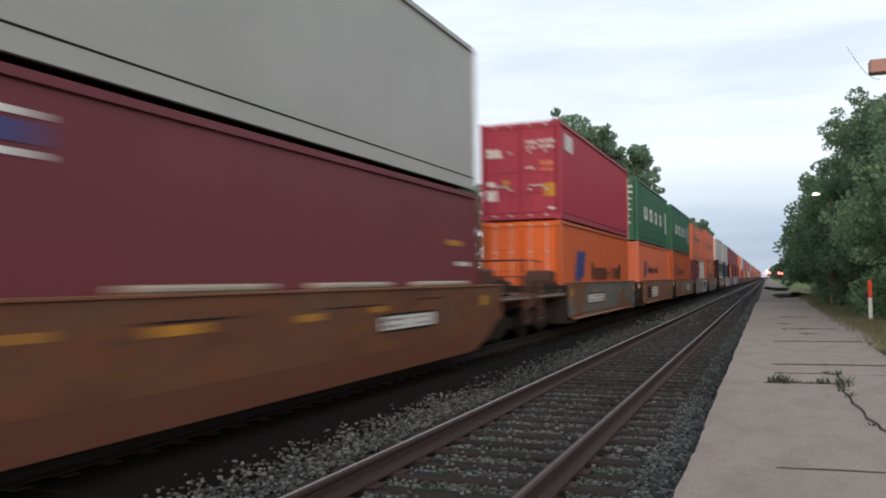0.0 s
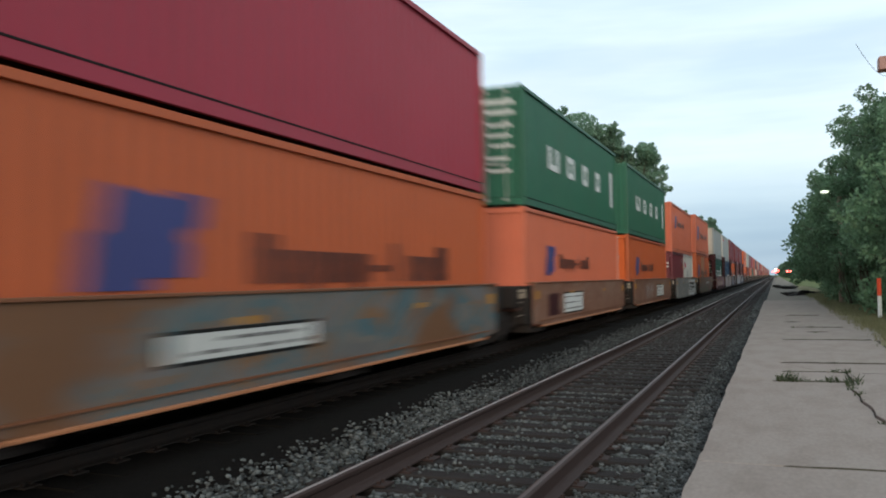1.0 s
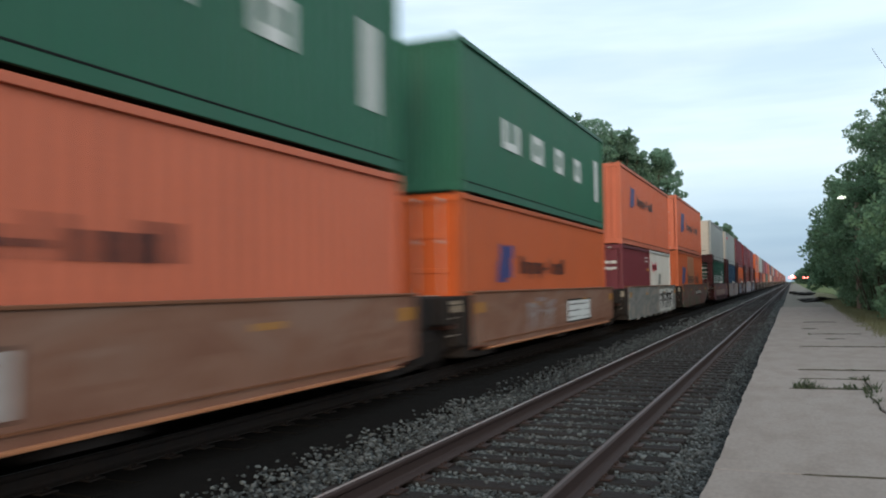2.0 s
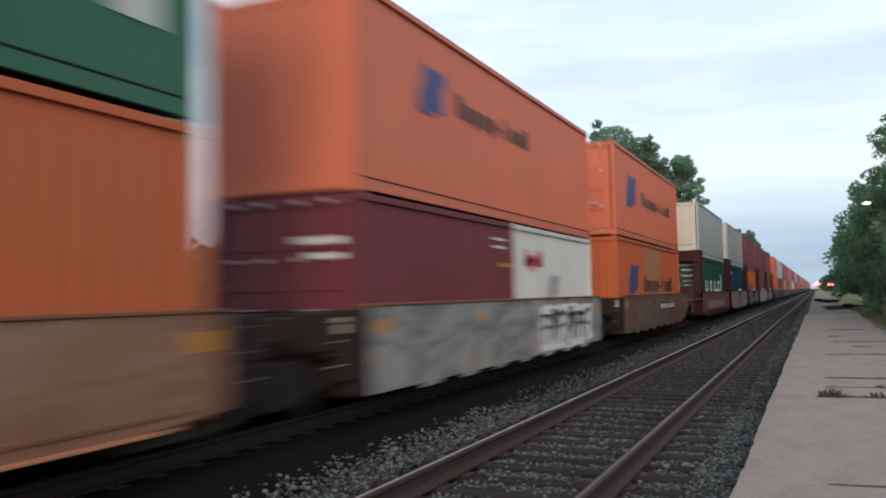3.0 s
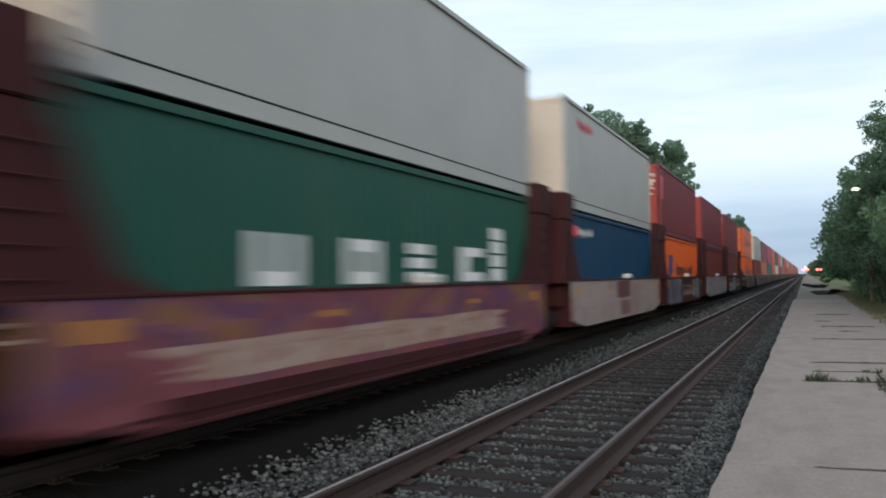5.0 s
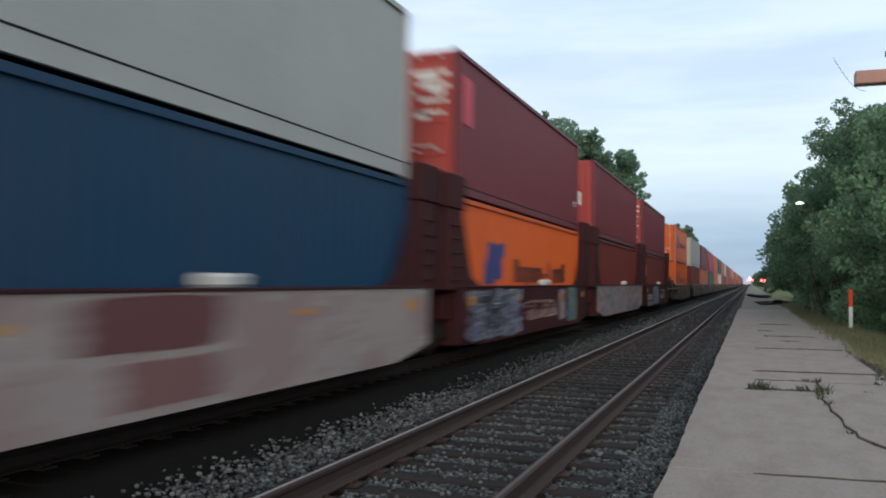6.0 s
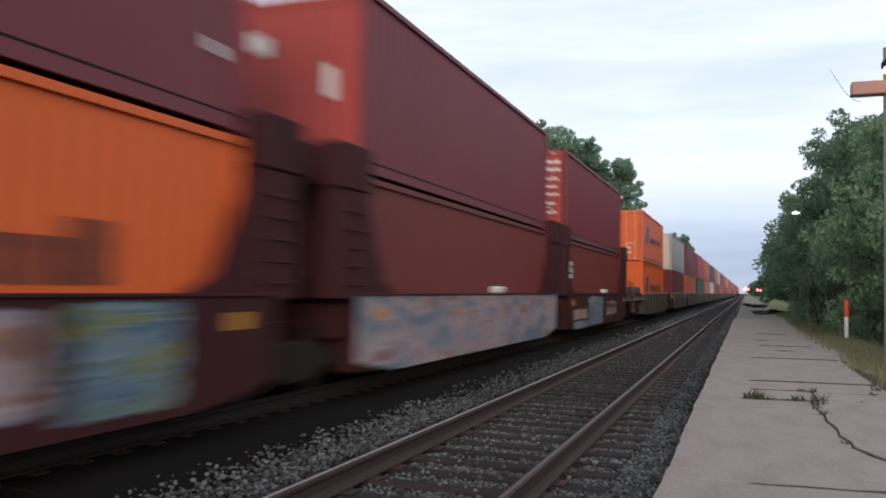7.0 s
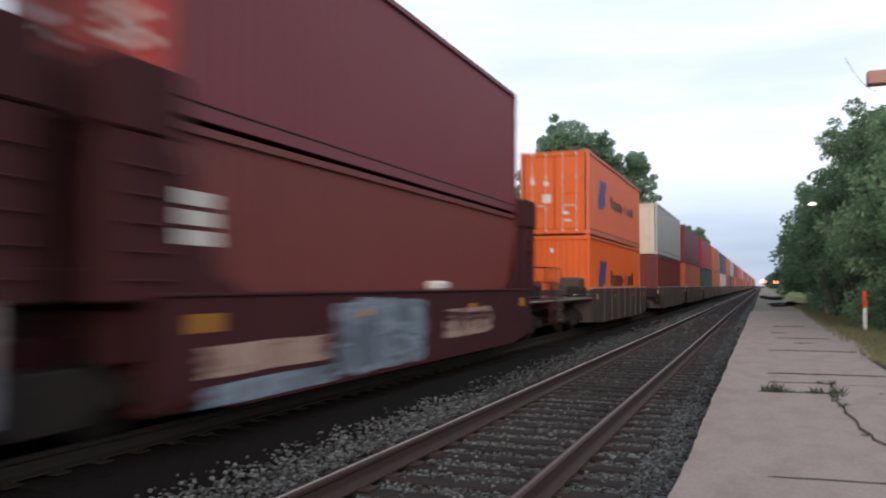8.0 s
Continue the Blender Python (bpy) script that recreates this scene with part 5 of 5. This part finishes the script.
container(83.5, TOP, L40, HC, "faded_orange", "orange container with panelled doors and a blue emblem", end="doors", logo=hlogo("letter_dark", False), marks=[(-0.8, -0.3, 0.3, 0.5)])

# five brown wells with bulkheads
well_car(102.7, L40, "brown", "brown bulkhead well car sprayed pink and purple", ("platform", 3.5), ("joint", 3.3), "car_brown", z0=0.17, tag="tag_pink", marks=[("spray", 0.8, 10.2, 0.50, 0.90, "tag_buff"), ("block", 0.95, 11.2, 0.18, 0.42, "car_brown")])
container(102.7, FLOOR, L40, HC, "dark_green", "dark green container with white block lettering", end="doors", marks=TEXT_MARKS,
          logo=[("frame", 2.6, 3.5, 1.12, 1.72, "white"), ("frame", 4.6, 5.5, 1.12, 1.72, "white"), ("block", 6.45, 7.2, 1.12, 1.28, "white"), ("block", 6.45, 7.2, 1.34, 1.50, "white"), ("block", 6.45, 7.2, 1.56, 1.72, "white"), ("block", 8.45, 9.55, 1.12, 1.28, "white"), ("block", 8.45, 8.85, 1.28, 1.56, "white"), ("block", 8.45, 9.55, 1.56, 1.72, "white"),
                ("block", 10.0, 10.62, 1.12, 1.35, "white"), ("block", 10.0, 10.62, 1.39, 1.61, "white"), ("block", 10.0, 10.62, 1.65, 1.87, "white"), ("block", 10.0, 10.62, 1.91, 2.13, "white")])
container(102.95, TOP, L40, HC, "grey", "pale grey container with panelled cream doors", end="doors", end_colour="cream", marks=[(-1.0, -0.35, 2.22, 2.42), (-0.42, -0.06, 1.62, 1.88, "yellow_mark"), (-0.92, -0.62, 1.08, 1.30, "worn_ink"), (-0.5, -0.2, 1.08, 1.30, "white"), (-0.95, -0.3, 0.62, 0.66, "worn_ink"), (0.2, 0.9, 0.62, 0.66, "worn_ink")], mark_mat=M["letter_red"], smooth=True)
well_car(118.2, L40, "brown", "brown bulkhead well car sprayed mostly white", ("joint", 3.0), ("joint", 2.7), "car_brown", z0=0.17, flange=False, tag="tag_white", marks=[("spray", 4.7, 6.8, 0.78, 1.32, "worn_maroon"), ("spray", 5.2, 6.7, 0.25, 0.72, "worn_rose")])
container(118.2, FLOOR, L40, HC, "blue", "dark blue container with a small red and white marking", logo=[("block", 0.6, 1.1, 2.22, 2.52, "letter_red"), ("letters", 1.1, 2.7, 2.22, 2.5, "white")])
container(118.2, TOP, L40, HC, "grey", "pale grey container with a cream end and red marking", end="plain", end_colour="cream", logo=[("letters", 1.35, 2.9, 2.2, 2.55, "letter_red")], marks=[(-0.75, 0.2, 2.3, 2.5)], mark_mat=M["letter_red"], smooth=True)
well_car(133.0, L40, "brown", "brown bulkhead well car covered with silver sprayed tags", ("joint", 2.7), ("joint", 3.3), "car_brown", z0=0.17, flange=False, tag="car_brown",
         marks=[("spray", -0.1, 4.2, 0.2, 1.34, "tag_chrome"), ("spray", 4.4, 8.1, 0.5, 1.0, "tag_buff"), ("spray", 8.3, 9.2, 0.35, 1.30, "tag_mixed"), ("spray", 9.5, 10.95, 0.25, 1.34, "tag_sea"), ("strokes", 4.6, 8.0, 0.52, 0.98, "car_brown")])
container(133.0, FLOOR, L40, HC, "bright_orange", "bright orange container with a blue emblem and dark lettering", logo=hlogo())
container(133.0, TOP, L40, HC + 0.07, "maroon", "maroon container with white markings on its doors", end="doors", end_colour="end_red", logo=[("block", 0.4, 0.9, 1.5, 2.5, "letter_red"), ("block", 11.6, 11.8, 0.8, 0.95, "white")], marks=DOOR_MARKS + TEXT_MARKS[:4])
well_car(148.4, L40, "brown", "brown bulkhead well car sprayed in many pale colours", ("joint", 3.3), ("joint", 2.9), "car_brown", z0=0.17, flange=False, tag="tag_mixed")
container(148.4, FLOOR, L40, HC, "brown_red", "brown-red steel container in a well car")
container(148.4, TOP, L40, HC, "maroon", "maroon container with a ribbed red end", end="wall", end_colour="end_red", marks=[(0.5, 0.7, 1.2, 1.7), (-0.9, -0.5, 2.0, 2.3)])
well_car(163.4, L40, "brown", "brown bulkhead well car with a pale blue sprayed tag", ("joint", 2.9), ("platform", 3.6), "car_brown", z0=0.17, flange=False,
         marks=[("spray", 2.9, 6.2, 0.2, 1.3, "tag_blue"), ("spray", 6.9, 9.7, 0.5, 1.05, "tag_buff"), ("spray", 0.2, 2.8, 0.5, 0.85, "tag_buff"), ("spray", 0.2, 3.0, 0.2, 0.45, "tag_blue"), ("strokes", 7.0, 9.5, 0.55, 1.0, "car_brown")])
container(163.4, FLOOR - 0.05, L40, HC, "brown_red", "brown-red steel container with a small plate")
container(163.4, TOP - 0.05, L40, HC, "maroon", "maroon container with markings on its red doors", end="doors", end_colour="end_red", marks=TEXT_MARKS + [(-0.7, -0.35, 0.4, 0.6)])

# dark low-sided wells
dark = "dark grey-brown well car with a pale worn top edge"
well_car(184.5, L40, "dark", dark, ("platform", 5.6), ("joint", 6.6), "car_dark", z0=0.17, flange=False)
container(184.5, FLOOR, L40, HC, "bright_orange", "bright orange container with a ribbed end and blue emblem", logo=hlogo(), marks=[(-0.15, -0.05, 2.3, 2.45)])
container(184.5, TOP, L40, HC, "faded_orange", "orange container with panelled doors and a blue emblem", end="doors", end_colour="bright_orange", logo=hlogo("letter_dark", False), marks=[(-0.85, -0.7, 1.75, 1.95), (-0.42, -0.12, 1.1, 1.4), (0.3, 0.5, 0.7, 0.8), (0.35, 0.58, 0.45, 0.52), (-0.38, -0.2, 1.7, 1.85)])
well_car(203.9, 13.7, "dark", dark, ("joint", 6.6), ("joint", 3.6), "car_dark", z0=0.17, flange=False)
container(203.9, FLOOR, 13.7, HC, "brown_red", "brown-red steel container in a well car")
container(203.9, TOP, 13.7, HC, "grey", "pale grey container with panelled cream doors", end="doors", end_colour="cream", smooth=True)

# the rest of the train, far down the line
ROW = [("maroon", "orange"), ("red", "dark_green"), ("orange", "orange"), ("blue", "cream"), ("orange", "brown_red"), ("grey", "maroon"), ("maroon", "orange"), ("red", "brown_red"), ("orange", "red"),
       ("faded_orange", "brown_red"), ("grey", "orange"), ("maroon", "maroon"), ("orange", "faded_orange"), ("red", "orange"), ("orange", "blue"), ("grey", "brown_red"), ("orange", "orange")]
NAMES = {"maroon": "maroon", "orange": "orange", "red": "crimson", "dark_green": "dark green", "blue": "dark blue", "cream": "cream", "brown_red": "brown-red", "grey": "pale grey", "faded_orange": "faded orange"}
y = 221.2
for k in range(34):
    hi, lo = ROW[k % len(ROW)]
    well_car(y, L53, "dark", dark, ("joint", 3.5), ("joint", 3.5), "car_dark", z0=0.17, flange=False, spin=False)
    container(y, FLOOR, L53, HC, lo, NAMES[lo] + " container far down the train", smooth=True)
    container(y, TOP, L53, HC, hi, NAMES[hi] + " container stacked far down the train", smooth=True)
    y += L53 + 3.5


# ---- trees ----
def leaf_mesh(name, blobs, per_volume, size, mat, seed):
    """Many small leaves in clumps: blobs are (x, y, z, rx, ry, rz)."""
    r = np.random.default_rng(seed)
    out = []
    for bx, by, bz, rx, ry, rz in blobs:
        n = int(per_volume * (rx * ry * rz) ** (2 / 3))
        d = r.normal(size=(n, 3))
        d /= np.linalg.norm(d, axis=1)[:, None]
        rad = r.uniform(0.55, 1.05, n) ** 0.7
        out.append(np.array([bx, by, bz]) + d * rad[:, None] * np.array([rx, ry, rz]))
    c = np.concatenate(out)
    n = len(c)
    u = r.normal(size=(n, 3))
    u /= np.linalg.norm(u, axis=1)[:, None]
    w = np.cross(u, r.normal(size=(n, 3)))
    w /= np.linalg.norm(w, axis=1)[:, None]
    s = size * r.uniform(0.6, 1.35, n)[:, None]
    v = np.stack([c - u * s, c + w * s * 0.55, c + u * s, c - w * s * 0.55], 1).reshape(-1, 3)
    f = np.arange(4 * n).reshape(-1, 4)
    return raw(name, v, f, mat)


def tree(x, y, height, radius, seed, label, leaf=0.16, density=230, mat="leaf", low=0.25, base=-0.6, group="trees beside the railway", clumps=26, name="tree"):
    r = random.Random(seed)
    t = new(name)
    t.location = (x, y, base)
    tagged(t, label, "tree", group=group)
    bm = bmesh.new()
    trunk_top = height * 0.55
    lean = (r.uniform(-0.4, 0.4), r.uniform(-0.4, 0.4))
    base_r = 0.025 * height + 0.05
    prev = Vector((0, 0, 0))
    for k in range(1, 6):
        u = k / 5
        q = Vector((lean[0] * u + r.uniform(-0.1, 0.1), lean[1] * u + r.uniform(-0.1, 0.1), trunk_top * u))
        tube(bm, prev, q, base_r * (1 - 0.6 * (u - 0.2)), base_r * (1 - 0.6 * u), 9)
        prev = q
    blobs = []
    for k in range(clumps):
        a, u = r.uniform(0, math.tau), (k + r.random()) / clumps
        z = height * (low + (0.93 - low) * u)
        reach = radius * (0.95 - 0.75 * abs(u - 0.38) ** 1.2) * r.uniform(0.45, 1.0)
        p = Vector((lean[0] + reach * math.cos(a), lean[1] + reach * math.sin(a), z))
        s = radius * r.uniform(0.15, 0.31)
        blobs.append((*p, s * r.uniform(0.9, 1.3), s * r.uniform(0.9, 1.3), s * r.uniform(0.55, 0.85)))
        start = Vector((lean[0] * 0.7, lean[1] * 0.7, max(0.15 * height, min(trunk_top, z * 0.72))))
        mid = (start + p) / 2 + Vector((0, 0, -0.06 * height * r.random()))
        tube(bm, start, mid, base_r * 0.34, base_r * 0.2, 5)
        tube(bm, mid, p, base_r * 0.2, base_r * 0.06, 5)
        for _ in range(2):                      # sprigs past the clump, for a ragged outline
            d = Vector((r.uniform(-1, 1), r.uniform(-1, 1), r.uniform(-0.4, 1))).normalized()
            q = p + d * s * 1.35
            blobs.append((*q, s * 0.34, s * 0.34, s * 0.28))
            tube(bm, p, q, base_r * 0.05, base_r * 0.03, 4)
    part("trunk", bm, M["bark"], t)
    part("crown", leaf_mesh("crown", blobs, density, leaf, M[mat], seed), None, t, "ragged crown of small green leaves")
    return t


wood = "leafy green deciduous tree at the edge of the railway"
for k, (x, y, h, rad, lf) in enumerate([
        (6.8, 31.0, 8.7, 3.6, 0.11), (6.1, 38.0, 9.3, 3.8, 0.11), (5.6, 45.0, 9.8, 3.7, 0.115), (5.4, 54.0, 9.4, 3.9, 0.12), (5.2, 64.0, 9.2, 3.9, 0.15),
        (5.7, 76.0, 9.0, 4.2, 0.16), (6.0, 90.0, 8.4, 4.2, 0.18), (8.4, 42.0, 10.0, 4.0, 0.13), (9.0, 56.0, 11.2, 4.4, 0.14), (9.5, 72.0, 11.5, 4.6, 0.2), (6.4, 108.0, 8.8, 4.4, 0.22), (6.9, 130.0, 9.5, 5.0, 0.26)]):
    tree(x, y, 1.03 * h, (1.10 if y < 70 else 1.02) * rad, 100 + k, wood, leaf=lf * 0.74, density=720, low=0.10 if y < 50 else 0.22, clumps=64)


def bush(x, y, r, h, seed):
    rr = random.Random(seed)
    b = new("bush")
    b.location = (x, y, -0.35)
    tagged(b, "dense dark green undergrowth below the trees", "bush", group="undergrowth")
    bm = bmesh.new()
    blobs = []
    for k in range(12):
        a = rr.uniform(0, math.tau)
        p = Vector((r * rr.random() * math.cos(a), 1.3 * r * rr.random() * math.sin(a), h * rr.uniform(0.12, 0.85)))
        tube(bm, (p.x * 0.3, p.y * 0.3, 0), p, 0.03, 0.01, 4)
        s = rr.uniform(0.4, 0.75) * r * 0.7
        blobs.append((*p, s, s, s * 0.8))
    part("stem", bm, M["bark"], b)
    part("foliage", leaf_mesh("foliage", blobs, 560, 0.07, M["leaf"], seed), None, b)


for k in range(26):
    y = 19 + 3.1 * k
    bush(4.75 + 0.3 * math.sin(k * 2.1) + (0.7 if y > 48 else -0.008 * (y - 19)), y, 1.25 + 0.3 * math.sin(k * 1.3), 2.4 + 0.7 * math.cos(k * 1.7), 300 + k)
for k in range(8):
    bush(6.6 + 0.6 * math.sin(k * 1.9), 22 + 4.6 * k, 1.8, 3.6 + 0.8 * math.cos(k * 1.1), 400 + k)

for k, (x, y) in enumerate([(4.0, 40.0), (3.9, 43.5), (3.8, 46.8), (4.1, 36.5), (3.7, 41.8), (3.9, 37.6), (3.55, 41.0), (3.5, 43.3), (4.6, 53.0), (4.8, 58.0)]):
    bush(x, y, 1.15, 4.6, 500 + k)

far_tree = "green tree standing behind the freight train"
tree(-14.8, 70.0, 16.2, 4.6, 21, far_tree, leaf=0.15, density=560, mat="leaf_far", group="trees behind the train", clumps=60)
tree(-11.4, 72.0, 13.8, 3.4, 22, far_tree, leaf=0.15, density=560, mat="leaf_far", group="trees behind the train", clumps=52)
tree(-13.1, 71.0, 15.4, 3.8, 28, far_tree, leaf=0.15, density=560, mat="leaf_far", group="trees behind the train", clumps=52)
tree(-19.5, 76.0, 13.5, 4.2, 27, far_tree, leaf=0.2, density=340, mat="leaf_far", group="trees behind the train")
tree(-15.4, 142.0, 13.2, 5.0, 23, far_tree, leaf=0.2, density=560, mat="leaf_far", group="trees behind the train", clumps=52)
tree(-12.9, 158.0, 12.8, 4.4, 24, far_tree, leaf=0.2, density=560, mat="leaf_far", group="trees behind the train", clumps=52)
for k, (x, y, h, rad) in enumerate([(-33, 52, 12.0, 4.6), (-36.3, 51, 11.4, 2.7), (-28, 54, 11.8, 4.2), (-60, 66, 7.2, 2.4), (-24, 60, 10, 4), (-41, 49, 6.2, 3.2), (-46, 51, 4.8, 3.0), (-64, 72, 6.4, 2.4)]):
    tree(x, y, h, rad, 50 + k, far_tree, leaf=0.13, density=560, mat="leaf_far", group="trees behind the train", clumps=60, low=0.07)

# a distant line of woods on the horizon
r = np.random.default_rng(5)
blobs = [(x, y + r.uniform(-30, 30), 2 + r.uniform(0, 3), 9, 7, 4.5 + 2.5 * r.random()) for x, y in [(-520 + 12 * k, 640 + 60 * math.sin(k * 0.5)) for k in range(42)] + [(10 + 12 * k, 620) for k in range(30)] + [(-300 - 4 * k, 120 + 13 * k) for k in range(38)]]
tagged(new("far_woods", leaf_mesh("far_woods", blobs, 36, 1.0, M["leaf_far"], 8)), "distant dark line of woods on the horizon", "woods", kind="stuff")


# ---- poles, post and signals ----
def light_pole(x, y, top, label):
    p = new("light_pole")
    p.location = (x, y, -0.1)
    tagged(p, label, "light pole", group="light poles on the platform")
    bm = bmesh.new()
    tube(bm, (0, 0, 0), (0, 0, top + 0.1), 0.15, 0.11, 14)
    part("pole", bm, M["wood_pole"], p, "weathered wooden pole")
    return p


near_pole = light_pole(2.80, 18.9, 6.6, "wooden light pole with a brown box lamp and yellow light")
part("lamp_box", boxes((-0.72, 0.05, -0.16, 0.16, 5.72, 6.0), chamfer=0.02), M["fixture"], near_pole, "brown metal box lamp, unlit")
part("lamp_arm", boxes((-0.05, 0.4, -0.05, 0.05, 5.8, 5.9)), M["fixture"], near_pole)
cap = part("lamp_cap", boxes((-0.17, 0.2, -0.45, -0.12, 6.22, 6.36), chamfer=0.02), M["steel_dark"], near_pole)
part("lamp", boxes((-0.14, 0.17, -0.42, -0.15, 6.12, 6.22), chamfer=0.02), M["lamp_yellow"], cap, "glowing yellow lamp")

wire = bmesh.new()
prev = Vector((-1.12, 0, 6.35))
for k in range(1, 11):
    q = Vector((-1.12 + 0.06 * k, 0, 6.35 - 0.75 * math.sin(k * 0.157)))
    tube(wire, prev, q, 0.005, 0.005, 5)
    prev = q
part("loose_wire", wire, M["steel_dark"], near_pole, "thin hanging wire")

far_pole = light_pole(2.98, 44.0, 5.2, "wooden light pole with a lit white lamp among the trees")
bm = bmesh.new()
tube(bm, (0, 0, 5.2), (-0.5, 0, 5.54), 0.03, 0.03, 6)
part("lamp_arm", bm, M["steel_dark"], far_pole)
bm = bmesh.new()
bmesh.ops.create_uvsphere(bm, u_segments=14, v_segments=8, radius=0.15)
bmesh.ops.scale(bm, verts=bm.verts, vec=(1.3, 0.9, 0.5))
part("lamp", bm, M["lamp_white"], far_pole, "glowing white lamp", at=pose(-0.63, 0, 5.57), smooth=True)

post = new("marker_post")
post.location = (3.0, 28.9, -0.05)
tagged(post, "thin white marker post with a red-orange top on the verge", "marker post")
bm = bmesh.new()
slab(bm, [(0.06 * math.cos(a), 0.06 * math.sin(a)) for a in [math.tau * k / 12 for k in range(12)]], "z", 0, 0.82)
part("shaft", bm, M["post_white"], post)
bm = bmesh.new()
slab(bm, [(0.064 * math.cos(a), 0.064 * math.sin(a)) for a in [math.tau * k / 12 for k in range(12)]], "z", 0.82, 1.36)
part("red_top", bm, M["post_red"], post, "red-orange reflective top")


def signal(x, y, lights, label):
    s = new("railway_signal")
    s.location = (x, y, -0.3)
    tagged(s, label, "railway signal", group="signals far down the line")
    bm = bmesh.new()
    tube(bm, (0, 0, 0), (0, 0, 5.2), 0.12, 0.09, 8)
    part("mast", bm, M["steel_dark"], s)
    part("head", boxes((-0.3, 0.3, 0.0, 0.2, 3.1, 4.7), chamfer=0.05), M["steel_dark"], s)
    for dx, dz, rad, m in lights:
        bm = bmesh.new()
        bmesh.ops.create_uvsphere(bm, u_segments=12, v_segments=8, radius=rad)
        part("light", bm, M[m], s, at=pose(dx, -0.05, dz), smooth=True)


signal(0.2, 430.0, [(0.0, 4.2, 0.45, "signal_white"), (0.0, 3.4, 0.55, "signal_red"), (1.1, 3.6, 0.45, "signal_red"), (-1.2, 3.3, 0.4, "signal_red")], "distant railway signal showing bright red and white lights")
signal(6.2, 436.0, [(-0.6, 3.4, 0.5, "signal_red"), (0.8, 3.3, 0.4, "signal_red")], "distant crossing signal with red lights")

# far side of the line: a low house with a dark roof
house = new("house")
house.location = (-150, 128, -0.5)
tagged(house, "distant low pale house with a grey roof", "house")
part("wall", boxes((-7, 7, -4, 4, 0, 3.0)), M["wall_paint"], house)
bm = bmesh.new()
slab(bm, [(-4.6, 2.9), (4.6, 2.9), (0, 5.2)], "x", -7.5, 7.5)
part("roof", bm, M["roofing"], house)
for x in (-4, 0.5, 4):
    part("window", boxes((x - 0.6, x + 0.6, -4.04, -3.98, 1.0, 2.2)), M["window_dark"], house)


flag_pole = new("flag_pole")
flag_pole.location = (-92, 80.5, -0.5)
tagged(flag_pole, "thin pale flag pole with a small hanging flag", "flag pole")
bm = bmesh.new()
tube(bm, (0, 0, 0), (0, 0, 3.4), 0.06, 0.04, 8)
part("pole", bm, M["pale"], flag_pole)
for k in range(5):
    part("flag_stripe", boxes((-0.75 + 0.03 * k, -0.05, -0.02, 0.0, 1.3 + 0.26 * k, 1.55 + 0.26 * k)), M["letter_red"] if k % 2 else M["white"], flag_pole)


def lamp_arch(x, y):
    a = new("street_lamp")
    a.location = (x, y, -0.5)
    tagged(a, "dark curved street lamp beyond the railway", "street lamp")
    bm = bmesh.new()
    tube(bm, (0, 0, 0), (0, 0, 4.0), 0.09, 0.07, 8)
    prev = Vector((0, 0, 4.0))
    for k in range(1, 8):
        q = Vector((-1.6 * (1 - math.cos(k * 0.2)), 0, 4.0 + 1.4 * math.sin(k * 0.2)))
        tube(bm, prev, q, 0.06, 0.06, 6)
        prev = q
    tube(bm, prev, prev + Vector((-2.4, 0, 0.05)), 0.06, 0.05, 6)
    part("arm", bm, M["steel_dark"], a)


lamp_arch(-88, 80)


# ---- what moves ----
def motions():
    """The train rolls past at a steady pace, and the wheels near the viewer turn with it."""
    for ob, x, y, z in MOVING:
        walk(ob, [(t, pose(x, y - SPEED * t, z)) for t in (0, 2, 4, 6, 8)])
    turn = math.degrees(SPEED / 0.42)
    for ob, d in SPINNING:
        walk(ob, [(k / 30, pose(0, d, 0.42, turn * k / 30, 0, 0)) for k in range(241)])


motions()
